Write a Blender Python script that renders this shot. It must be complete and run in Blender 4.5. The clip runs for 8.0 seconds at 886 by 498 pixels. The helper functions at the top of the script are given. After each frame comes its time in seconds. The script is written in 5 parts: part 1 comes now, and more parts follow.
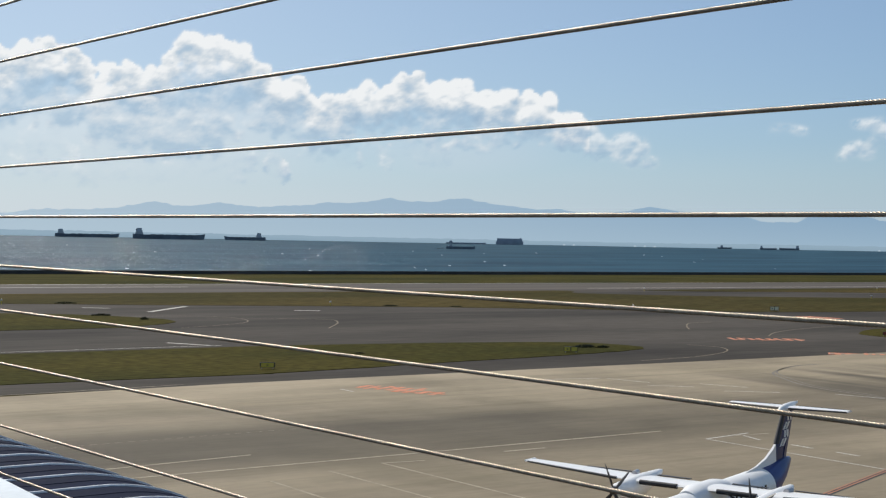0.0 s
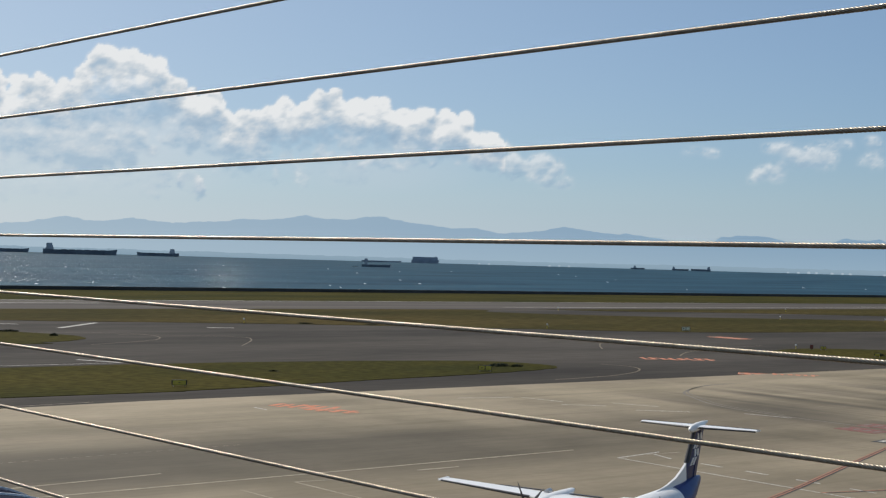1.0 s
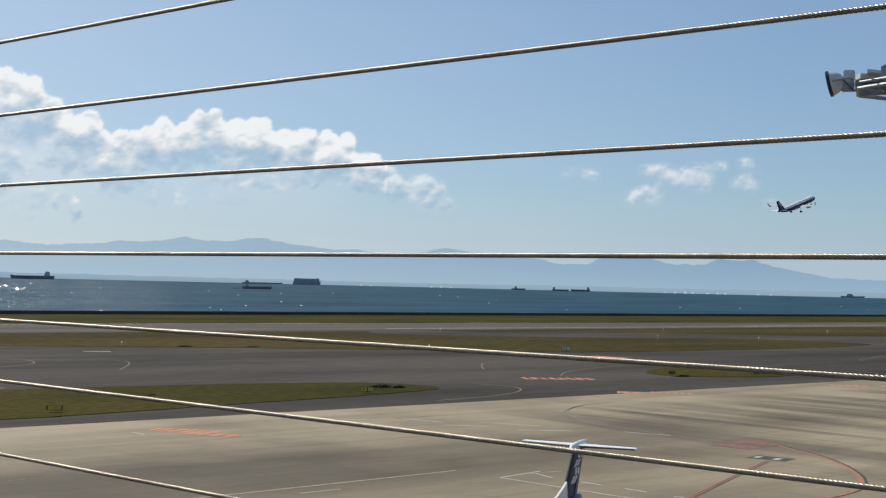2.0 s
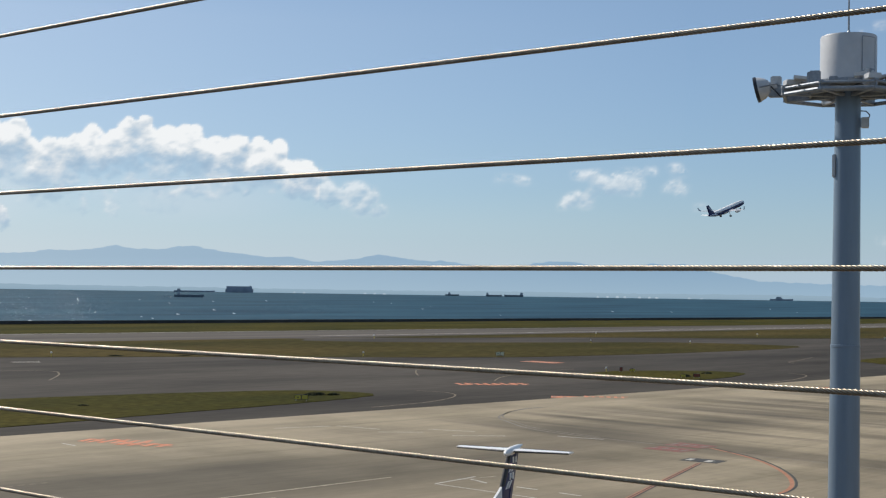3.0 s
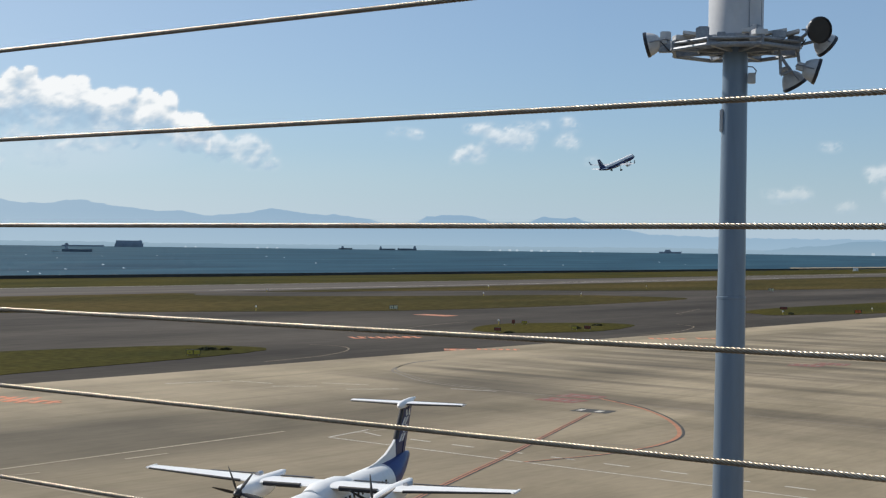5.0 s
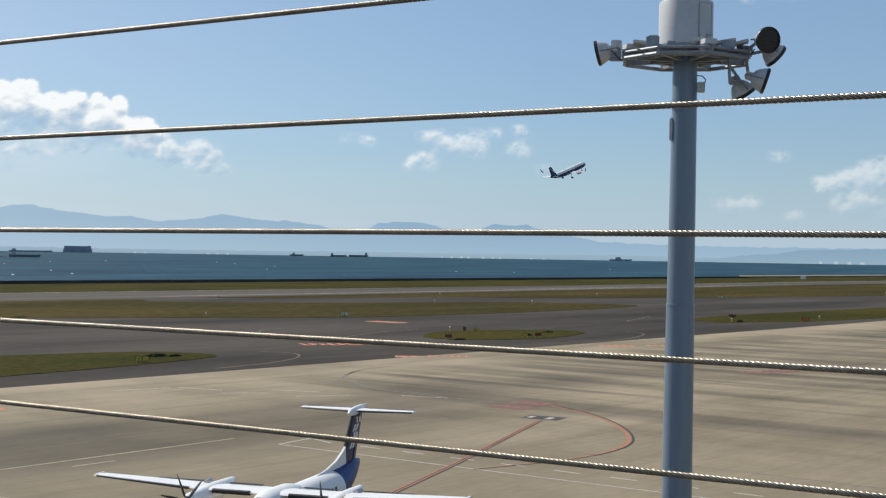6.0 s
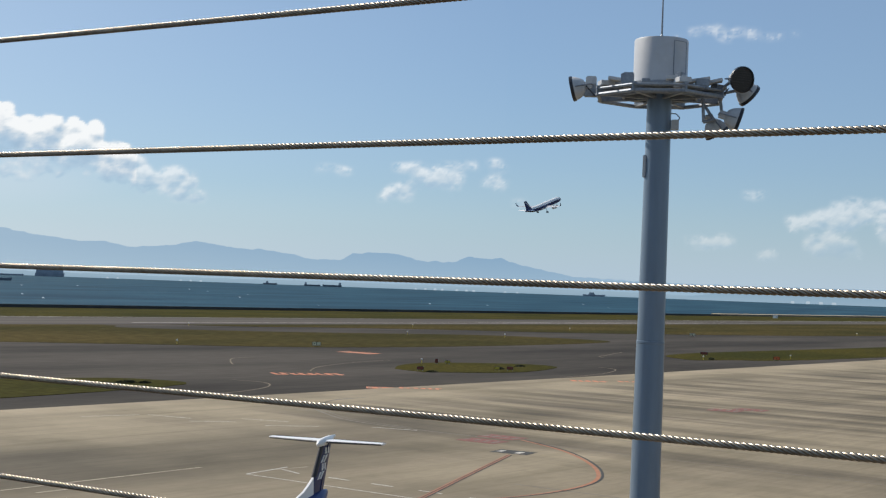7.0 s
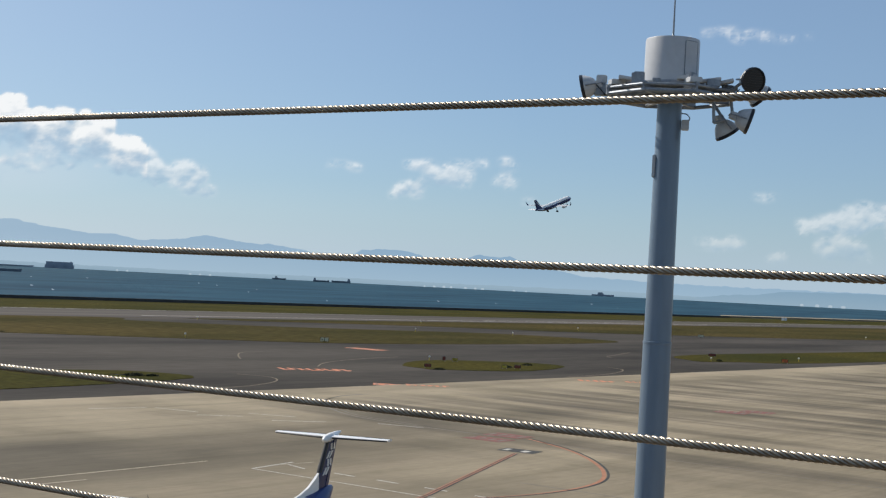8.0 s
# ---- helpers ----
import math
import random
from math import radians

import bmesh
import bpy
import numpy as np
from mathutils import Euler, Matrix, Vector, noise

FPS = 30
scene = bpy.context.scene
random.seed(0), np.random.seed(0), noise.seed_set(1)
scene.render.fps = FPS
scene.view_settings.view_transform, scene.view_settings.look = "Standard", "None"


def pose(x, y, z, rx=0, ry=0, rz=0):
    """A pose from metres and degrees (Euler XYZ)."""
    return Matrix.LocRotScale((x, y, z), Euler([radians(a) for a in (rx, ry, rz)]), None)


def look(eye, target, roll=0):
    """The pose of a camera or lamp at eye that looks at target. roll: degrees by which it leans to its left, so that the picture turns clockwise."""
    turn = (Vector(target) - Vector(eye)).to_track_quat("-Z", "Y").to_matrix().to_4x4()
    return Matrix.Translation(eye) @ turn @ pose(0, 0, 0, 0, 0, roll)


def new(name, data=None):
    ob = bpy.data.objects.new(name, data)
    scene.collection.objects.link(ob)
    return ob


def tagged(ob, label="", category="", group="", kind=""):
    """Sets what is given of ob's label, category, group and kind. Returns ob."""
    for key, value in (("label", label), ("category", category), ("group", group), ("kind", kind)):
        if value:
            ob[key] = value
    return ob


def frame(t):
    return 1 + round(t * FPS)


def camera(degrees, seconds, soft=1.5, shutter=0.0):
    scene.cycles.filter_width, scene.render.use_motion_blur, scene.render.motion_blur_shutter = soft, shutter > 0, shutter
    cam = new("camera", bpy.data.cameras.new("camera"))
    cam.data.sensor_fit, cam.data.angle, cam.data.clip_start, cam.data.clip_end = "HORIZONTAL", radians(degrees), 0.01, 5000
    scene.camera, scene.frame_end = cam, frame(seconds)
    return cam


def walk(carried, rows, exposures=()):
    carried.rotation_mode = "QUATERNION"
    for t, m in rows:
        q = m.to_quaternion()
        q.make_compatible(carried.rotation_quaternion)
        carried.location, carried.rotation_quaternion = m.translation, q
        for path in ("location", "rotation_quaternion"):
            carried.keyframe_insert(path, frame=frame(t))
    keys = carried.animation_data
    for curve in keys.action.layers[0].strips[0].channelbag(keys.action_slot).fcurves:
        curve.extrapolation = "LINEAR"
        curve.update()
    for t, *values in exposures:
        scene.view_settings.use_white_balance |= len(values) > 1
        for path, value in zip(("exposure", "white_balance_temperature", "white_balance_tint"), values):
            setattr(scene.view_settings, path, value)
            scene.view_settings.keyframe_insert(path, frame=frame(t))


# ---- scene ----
# World axes: x along the runway, y across it towards the sea, z up; the eye stands at the origin, 21 m above the apron.
cam = camera(35.49, 8.0, soft=1.25)
PATH = [
    (0.0, 0.0, 0.0, 21.0, -0.373, -1.064, -34.4),
    (0.5, 0.0051, 0.0004, 21.0043, 0.115, -1.428, -36.242),
    (1.0, 0.0107, 0.0009, 21.0091, 0.464, -1.611, -37.896),
    (1.5, -0.0063, -0.0006, 21.0061, 1.003, -1.211, -40.01),
    (2.0, 0.0093, 0.0008, 20.9991, 1.469, -1.356, -42.779),
    (2.2, 0.012, 0.001, 20.9998, 1.503, -1.56, -43.727),
    (3.3, 0.035, 0.003, 21.0105, 1.768, -0.594, -46.046),
    (3.5, 0.0376, 0.0033, 21.0119, 1.671, -0.57, -46.476),
    (4.0, 0.0378, 0.0033, 21.0115, 1.211, -0.789, -47.671),
    (4.5, 0.0414, 0.0036, 21.0122, 0.379, -0.81, -48.934),
    (6.0, 0.0899, 0.0078, 21.0124, 0.232, -0.909, -51.942),
    (6.5, 0.0714, 0.0062, 21.0189, 0.877, -1.397, -53.25),
    (7.0, 0.27, 0.0235, 21.029, 1.582, -2.1, -53.024),
    (7.5, 0.3769, 0.0328, 21.021, 1.408, -2.995, -51.919),
    (8.0, 0.3839, 0.0334, 21.0178, 1.467, -2.955, -52.657),
]
EXPOSURE = [(0.0, -0.07), (0.5, -0.06), (1.0, -0.20), (1.5, -0.08), (2.0, -0.06), (3.5, -0.02), (4.5, 0.0), (6.0, 0.05), (7.0, 0.02), (8.0, 0.0)]
walk(cam, [(t, pose(x, y, z, 90 + p, r, w)) for t, x, y, z, p, r, w in PATH], EXPOSURE)

# ---- light ----
SUN_AZ, SUN_EL = -2.0, 41.0  # degrees: azimuth to the right of +y, height


def sky_dir(az, el):
    a, e = radians(az), radians(el)
    return Vector((math.sin(a) * math.cos(e), math.cos(a) * math.cos(e), math.sin(e)))


sky_world = bpy.data.worlds.new("sky")
scene.world = sky_world
sky_world.use_nodes = True
nt = sky_world.node_tree
sky = nt.nodes.new("ShaderNodeTexSky")
sky.sky_type = "NISHITA"
sky.sun_disc = False
sky.sun_elevation = radians(SUN_EL)
sky.sun_rotation = radians(SUN_AZ)
sky.altitude = 0
sky.air_density, sky.dust_density, sky.ozone_density = 0.9, 0.5, 2.0
tint = nt.nodes.new("ShaderNodeMix")  # sea air scatters more blue
tint.data_type, tint.blend_type = "RGBA", "MULTIPLY"
tint.inputs["Factor"].default_value = 1.0
tint.inputs["B"].default_value = (0.82, 1.0, 1.16, 1)
nt.links.new(sky.outputs[0], tint.inputs["A"])
veil = nt.nodes.new("ShaderNodeMix")  # thin pale haze all round
veil.data_type = "RGBA"
veil.inputs["Factor"].default_value = 0.30
veil.inputs["B"].default_value = (5.3, 6.95, 8.8, 1)
nt.links.new(tint.outputs["Result"], veil.inputs["A"])
nt.links.new(veil.outputs["Result"], nt.nodes["Background"].inputs[0])
nt.nodes["Background"].inputs[1].default_value = 0.080

sun_data = bpy.data.lights.new("sun", "SUN")
sun_data.energy, sun_data.angle, sun_data.color = 5.0, radians(0.53), (1.0, 0.94, 0.84)
sun = new("sun", sun_data)
sun.matrix_world = look(sky_dir(SUN_AZ, SUN_EL) * 100, (0, 0, 0))


# ---- materials ----
def ramp(nodes, stops):
    n = nodes.new("ShaderNodeValToRGB")
    els = n.color_ramp.elements
    while len(els) < len(stops):
        els.new(0.5)
    for e, (p, c) in zip(els, stops):
        e.position, e.color = p, (*c, 1)
    return n


def surface(name, color, rough=0.6, metal=0.0, vary=0.15, scale=(1.0, 1.0, 1.0), fine=6.0, coarse=0.4, bump=0.0, tint=None, spec=0.5, hard=0.5):
    """A material with variation at two scales; tint: the second colour of the coarse stains; scale stretches the pattern."""
    m = bpy.data.materials.new(name)
    m.use_nodes = True
    nodes, links = m.node_tree.nodes, m.node_tree.links
    b = nodes["Principled BSDF"]
    b.inputs["Roughness"].default_value, b.inputs["Metallic"].default_value = rough, metal
    b.inputs["Specular IOR Level"].default_value = spec
    tc = nodes.new("ShaderNodeTexCoord")
    mp = nodes.new("ShaderNodeMapping")
    mp.inputs["Scale"].default_value = scale
    links.new(tc.outputs["Object"], mp.inputs[0])
    big, small = nodes.new("ShaderNodeTexNoise"), nodes.new("ShaderNodeTexNoise")
    for n, s, d in ((big, coarse, 5.0), (small, fine, 4.0)):
        n.inputs["Scale"].default_value, n.inputs["Detail"].default_value = s, d
        links.new(mp.outputs[0], n.inputs["Vector"])
    tint = tint or tuple(c * (1 - 1.6 * vary) for c in color)
    r1 = ramp(nodes, [(0.5 - hard * 0.4, color), (0.5 + hard * 0.4, tint)])
    links.new(big.outputs[0], r1.inputs[0])
    mix = nodes.new("ShaderNodeMix")
    mix.data_type, mix.blend_type = "RGBA", "MULTIPLY"
    mix.inputs["Factor"].default_value = 1.0
    r2 = ramp(nodes, [(0.3, (1 - vary,) * 3), (0.7, (1 + vary * 0.3,) * 3)])
    links.new(small.outputs[0], r2.inputs[0])
    links.new(r1.outputs[0], mix.inputs["A"])
    links.new(r2.outputs[0], mix.inputs["B"])
    links.new(mix.outputs["Result"], b.inputs["Base Color"])
    if bump:
        bp_ = nodes.new("ShaderNodeBump")
        bp_.inputs["Strength"].default_value = bump
        bp_.inputs["Distance"].default_value = 0.02
        links.new(small.outputs[0], bp_.inputs["Height"])
        links.new(bp_.outputs[0], b.inputs["Normal"])
    return m


def concrete_apron():
    """Pale concrete with long grey tyre streaks along x, soft stains and slab joints."""
    m = surface("apron_concrete", (0.388, 0.318, 0.216), 0.85, vary=0.10, scale=(0.35, 1.0, 1.0), fine=1.3, coarse=0.06, tint=(0.266, 0.217, 0.147), spec=0.2)
    nodes, links = m.node_tree.nodes, m.node_tree.links
    b = nodes["Principled BSDF"]
    tc = next(n for n in nodes if n.bl_idname == "ShaderNodeTexCoord")
    base = b.inputs["Base Color"].links[0].from_socket
    for sc, turn, low, dark in (((0.008, 0.05, 1), 2, 0.49, 0.74), ((0.05, 0.04, 1), 0, 0.50, 0.82), ((0.012, 0.22, 1), 1, 0.53, 0.90), ((0.03, 0.012, 1), 8, 0.50, 0.84), ((0.35, 0.3, 1), 0, 0.60, 0.90), ((0.018, 0.8, 1), 1, 0.52, 0.92), ((0.05, 1.6, 1), 3, 0.56, 0.93)):
        mp = nodes.new("ShaderNodeMapping")
        mp.inputs["Scale"].default_value = sc
        mp.inputs["Rotation"].default_value = (0, 0, radians(turn))
        links.new(tc.outputs["Object"], mp.inputs[0])
        n = nodes.new("ShaderNodeTexNoise")
        n.inputs["Scale"].default_value, n.inputs["Detail"].default_value = 1.0, 5.0
        links.new(mp.outputs[0], n.inputs["Vector"])
        r = ramp(nodes, [(low, (1, 1, 1)), (low + 0.15, (dark, dark, dark * 0.98))])
        links.new(n.outputs[0], r.inputs[0])
        mix = nodes.new("ShaderNodeMix")
        mix.data_type, mix.blend_type = "RGBA", "MULTIPLY"
        mix.inputs["Factor"].default_value = 1.0
        links.new(base, mix.inputs["A"])
        links.new(r.outputs[0], mix.inputs["B"])
        base = mix.outputs["Result"]
    # beyond the stands the streaks run across, short of the pale margin
    zone = None
    sepz = nodes.new("ShaderNodeSeparateXYZ")
    links.new(tc.outputs["Object"], sepz.inputs[0])
    for axis, lo, hi in (("X", 125, 180), ("Y", 166, 150)):
        zr = nodes.new("ShaderNodeMapRange")
        zr.inputs["From Min"].default_value, zr.inputs["From Max"].default_value = lo, hi
        links.new(sepz.outputs[axis], zr.inputs["Value"])
        if zone:
            mul = nodes.new("ShaderNodeMath")
            mul.operation = "MULTIPLY"
            links.new(zone, mul.inputs[0])
            links.new(zr.outputs[0], mul.inputs[1])
            zone = mul.outputs[0]
        else:
            zone = zr.outputs[0]
    for sc, low, dark in (((0.075, 0.007, 1), 0.45, 0.48), ((0.22, 0.009, 1), 0.50, 0.74)):
        mp = nodes.new("ShaderNodeMapping")
        mp.inputs["Scale"].default_value = sc
        links.new(tc.outputs["Object"], mp.inputs[0])
        n = nodes.new("ShaderNodeTexNoise")
        n.inputs["Scale"].default_value, n.inputs["Detail"].default_value = 1.0, 5.0
        links.new(mp.outputs[0], n.inputs["Vector"])
        r = ramp(nodes, [(low, (1, 1, 1)), (low + 0.14, (dark, dark, dark * 1.02))])
        links.new(n.outputs[0], r.inputs[0])
        mix = nodes.new("ShaderNodeMix")
        mix.data_type, mix.blend_type = "RGBA", "MULTIPLY"
        links.new(zone, mix.inputs["Factor"])
        links.new(base, mix.inputs["A"])
        links.new(r.outputs[0], mix.inputs["B"])
        base = mix.outputs["Result"]
    # the taxi lane, greyed by tyres, with a paler margin along the apron's edge
    sep, wob, lane = nodes.new("ShaderNodeSeparateXYZ"), nodes.new("ShaderNodeTexNoise"), nodes.new("ShaderNodeMath")
    mp = nodes.new("ShaderNodeMapping")
    mp.inputs["Scale"].default_value = (0.012, 0.03, 1)
    links.new(tc.outputs["Object"], mp.inputs[0])
    wob.inputs["Scale"].default_value, wob.inputs["Detail"].default_value = 1.0, 6.0
    links.new(mp.outputs[0], wob.inputs["Vector"])
    links.new(tc.outputs["Object"], sep.inputs[0])
    lane.operation = "MULTIPLY_ADD"
    lane.inputs[1].default_value = 20.0
    links.new(wob.outputs[0], lane.inputs[0])
    links.new(sep.outputs["Y"], lane.inputs[2])
    mr = nodes.new("ShaderNodeMapRange")
    mr.inputs["From Min"].default_value, mr.inputs["From Max"].default_value = 30, 230
    links.new(lane.outputs[0], mr.inputs["Value"])
    r = ramp(nodes, [(0.15, (0.76,) * 3), (0.42, (0.73,) * 3), (0.46, (0.55,) * 3), (0.50, (0.32,) * 3), (0.565, (0.32,) * 3), (0.60, (0.62,) * 3), (0.67, (1.0,) * 3)])
    links.new(mr.outputs[0], r.inputs[0])
    mix = nodes.new("ShaderNodeMix")
    mix.data_type, mix.blend_type = "RGBA", "MULTIPLY"
    patch, pr = nodes.new("ShaderNodeTexNoise"), nodes.new("ShaderNodeMapRange")
    patch.inputs["Scale"].default_value, patch.inputs["Detail"].default_value = 0.011, 3.0
    pr.inputs["From Min"].default_value, pr.inputs["From Max"].default_value = -0.40, -0.12
    pr.inputs["To Min"].default_value, pr.inputs["To Max"].default_value = 0.05, 1.0
    busy = nodes.new("ShaderNodeMath")  # the lane is busiest beside the stands
    busy.operation = "MULTIPLY_ADD"
    busy.inputs[1].default_value = -1 / 200
    links.new(sep.outputs["X"], busy.inputs[0])
    links.new(tc.outputs["Object"], patch.inputs["Vector"])
    links.new(patch.outputs[0], busy.inputs[2])
    links.new(busy.outputs[0], pr.inputs["Value"])
    links.new(pr.outputs[0], mix.inputs["Factor"])
    links.new(base, mix.inputs["A"])
    links.new(r.outputs[0], mix.inputs["B"])
    links.new(mix.outputs["Result"], b.inputs["Base Color"])
    return m


def haze_glow(name, low, high, z0, z1, noise_amount=0.06, freq=0.002, sunward=None):
    """Far distance with its haze painted into a glowing colour: a soft gradient over height; sunward: the painted
    haze's colour towards the sun.
    """
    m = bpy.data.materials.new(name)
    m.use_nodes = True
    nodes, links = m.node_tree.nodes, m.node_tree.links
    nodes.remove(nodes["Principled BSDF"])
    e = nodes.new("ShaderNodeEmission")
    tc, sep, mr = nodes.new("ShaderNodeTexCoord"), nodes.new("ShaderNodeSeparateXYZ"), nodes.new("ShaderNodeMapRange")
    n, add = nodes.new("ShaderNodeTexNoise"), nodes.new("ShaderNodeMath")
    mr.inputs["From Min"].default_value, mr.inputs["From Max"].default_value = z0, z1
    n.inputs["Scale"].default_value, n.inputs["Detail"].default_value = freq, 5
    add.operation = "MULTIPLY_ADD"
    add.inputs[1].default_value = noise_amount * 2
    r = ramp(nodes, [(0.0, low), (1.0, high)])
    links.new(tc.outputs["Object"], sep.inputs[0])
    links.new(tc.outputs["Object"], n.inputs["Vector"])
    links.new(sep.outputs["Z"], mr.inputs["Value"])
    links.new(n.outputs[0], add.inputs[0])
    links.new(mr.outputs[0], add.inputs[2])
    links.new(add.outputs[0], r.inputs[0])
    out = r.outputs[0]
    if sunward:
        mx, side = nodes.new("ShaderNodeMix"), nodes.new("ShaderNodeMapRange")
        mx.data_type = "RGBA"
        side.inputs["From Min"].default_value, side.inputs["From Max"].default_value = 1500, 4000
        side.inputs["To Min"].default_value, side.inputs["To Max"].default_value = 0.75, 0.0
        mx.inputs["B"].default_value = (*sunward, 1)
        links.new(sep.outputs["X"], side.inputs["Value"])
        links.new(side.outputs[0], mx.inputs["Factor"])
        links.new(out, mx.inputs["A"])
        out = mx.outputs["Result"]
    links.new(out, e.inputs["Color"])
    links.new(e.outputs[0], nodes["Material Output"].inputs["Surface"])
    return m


def sea_water():
    """Dark choppy water: a body colour under a rough, wave-broken gloss."""
    m = bpy.data.materials.new("sea_water")
    m.use_nodes = True
    nodes, links = m.node_tree.nodes, m.node_tree.links
    nodes.remove(nodes["Principled BSDF"])
    body, gloss, mix = nodes.new("ShaderNodeBsdfDiffuse"), nodes.new("ShaderNodeBsdfGlossy"), nodes.new("ShaderNodeMixShader")
    gloss.inputs["Roughness"].default_value = 0.30
    mix.inputs[0].default_value = 0.12
    tc = nodes.new("ShaderNodeTexCoord")
    mp = nodes.new("ShaderNodeMapping")
    mp.inputs["Scale"].default_value = (0.7, 1.0, 1.0)
    links.new(tc.outputs["Object"], mp.inputs[0])
    h = None
    for sc, dist in ((0.018, 9.0), (0.07, 5.5), (0.30, 2.2)):
        n = nodes.new("ShaderNodeTexNoise")
        n.inputs["Scale"].default_value, n.inputs["Detail"].default_value = sc, 4
        links.new(mp.outputs[0], n.inputs["Vector"])
        bp_ = nodes.new("ShaderNodeBump")
        bp_.inputs["Strength"].default_value, bp_.inputs["Distance"].default_value = 0.9, dist
        links.new(n.outputs[0], bp_.inputs["Height"])
        if h:
            links.new(h, bp_.inputs["Normal"])
        h = bp_.outputs[0]
    links.new(h, gloss.inputs["Normal"])
    links.new(h, body.inputs["Normal"])
    n = nodes.new("ShaderNodeTexNoise")
    mp2 = nodes.new("ShaderNodeMapping")
    mp2.inputs["Scale"].default_value = (0.3, 1.0, 1.0)
    links.new(tc.outputs["Object"], mp2.inputs[0])
    n.inputs["Scale"].default_value, n.inputs["Detail"].default_value = 0.012, 7
    links.new(mp2.outputs[0], n.inputs["Vector"])
    r = ramp(nodes, [(0.36, (0.004, 0.034, 0.060)), (0.64, (0.022, 0.076, 0.110))])
    links.new(n.outputs[0], r.inputs[0])
    links.new(r.outputs[0], body.inputs["Color"])
    links.new(body.outputs[0], mix.inputs[1])
    links.new(gloss.outputs[0], mix.inputs[2])
    links.new(mix.outputs[0], nodes["Material Output"].inputs["Surface"])
    return m


def cloud_vapour():
    """Glowing white vapour; the mesh's density thins it out at the rim, painted shade and haze grey it."""
    m = bpy.data.materials.new("cloud_vapour")
    m.use_nodes = True
    nodes, links = m.node_tree.nodes, m.node_tree.links
    nodes.remove(nodes["Principled BSDF"])
    e, t, mix = nodes.new("ShaderNodeEmission"), nodes.new("ShaderNodeBsdfTransparent"), nodes.new("ShaderNodeMixShader")
    a, s = nodes.new("ShaderNodeAttribute"), nodes.new("ShaderNodeAttribute")
    a.attribute_name, s.attribute_name = "vapour", "shade_tone"
    r = ramp(nodes, [(0.0, (0.93, 0.945, 0.95)), (0.30, (0.70, 0.76, 0.81)), (0.65, (0.46, 0.585, 0.71)), (1.0, (0.35, 0.49, 0.64))])
    links.new(s.outputs["Fac"], r.inputs[0])
    links.new(r.outputs[0], e.inputs["Color"])
    links.new(a.outputs["Fac"], mix.inputs[0])
    links.new(t.outputs[0], mix.inputs[1])
    links.new(e.outputs[0], mix.inputs[2])
    links.new(mix.outputs[0], nodes["Material Output"].inputs["Surface"])
    return m


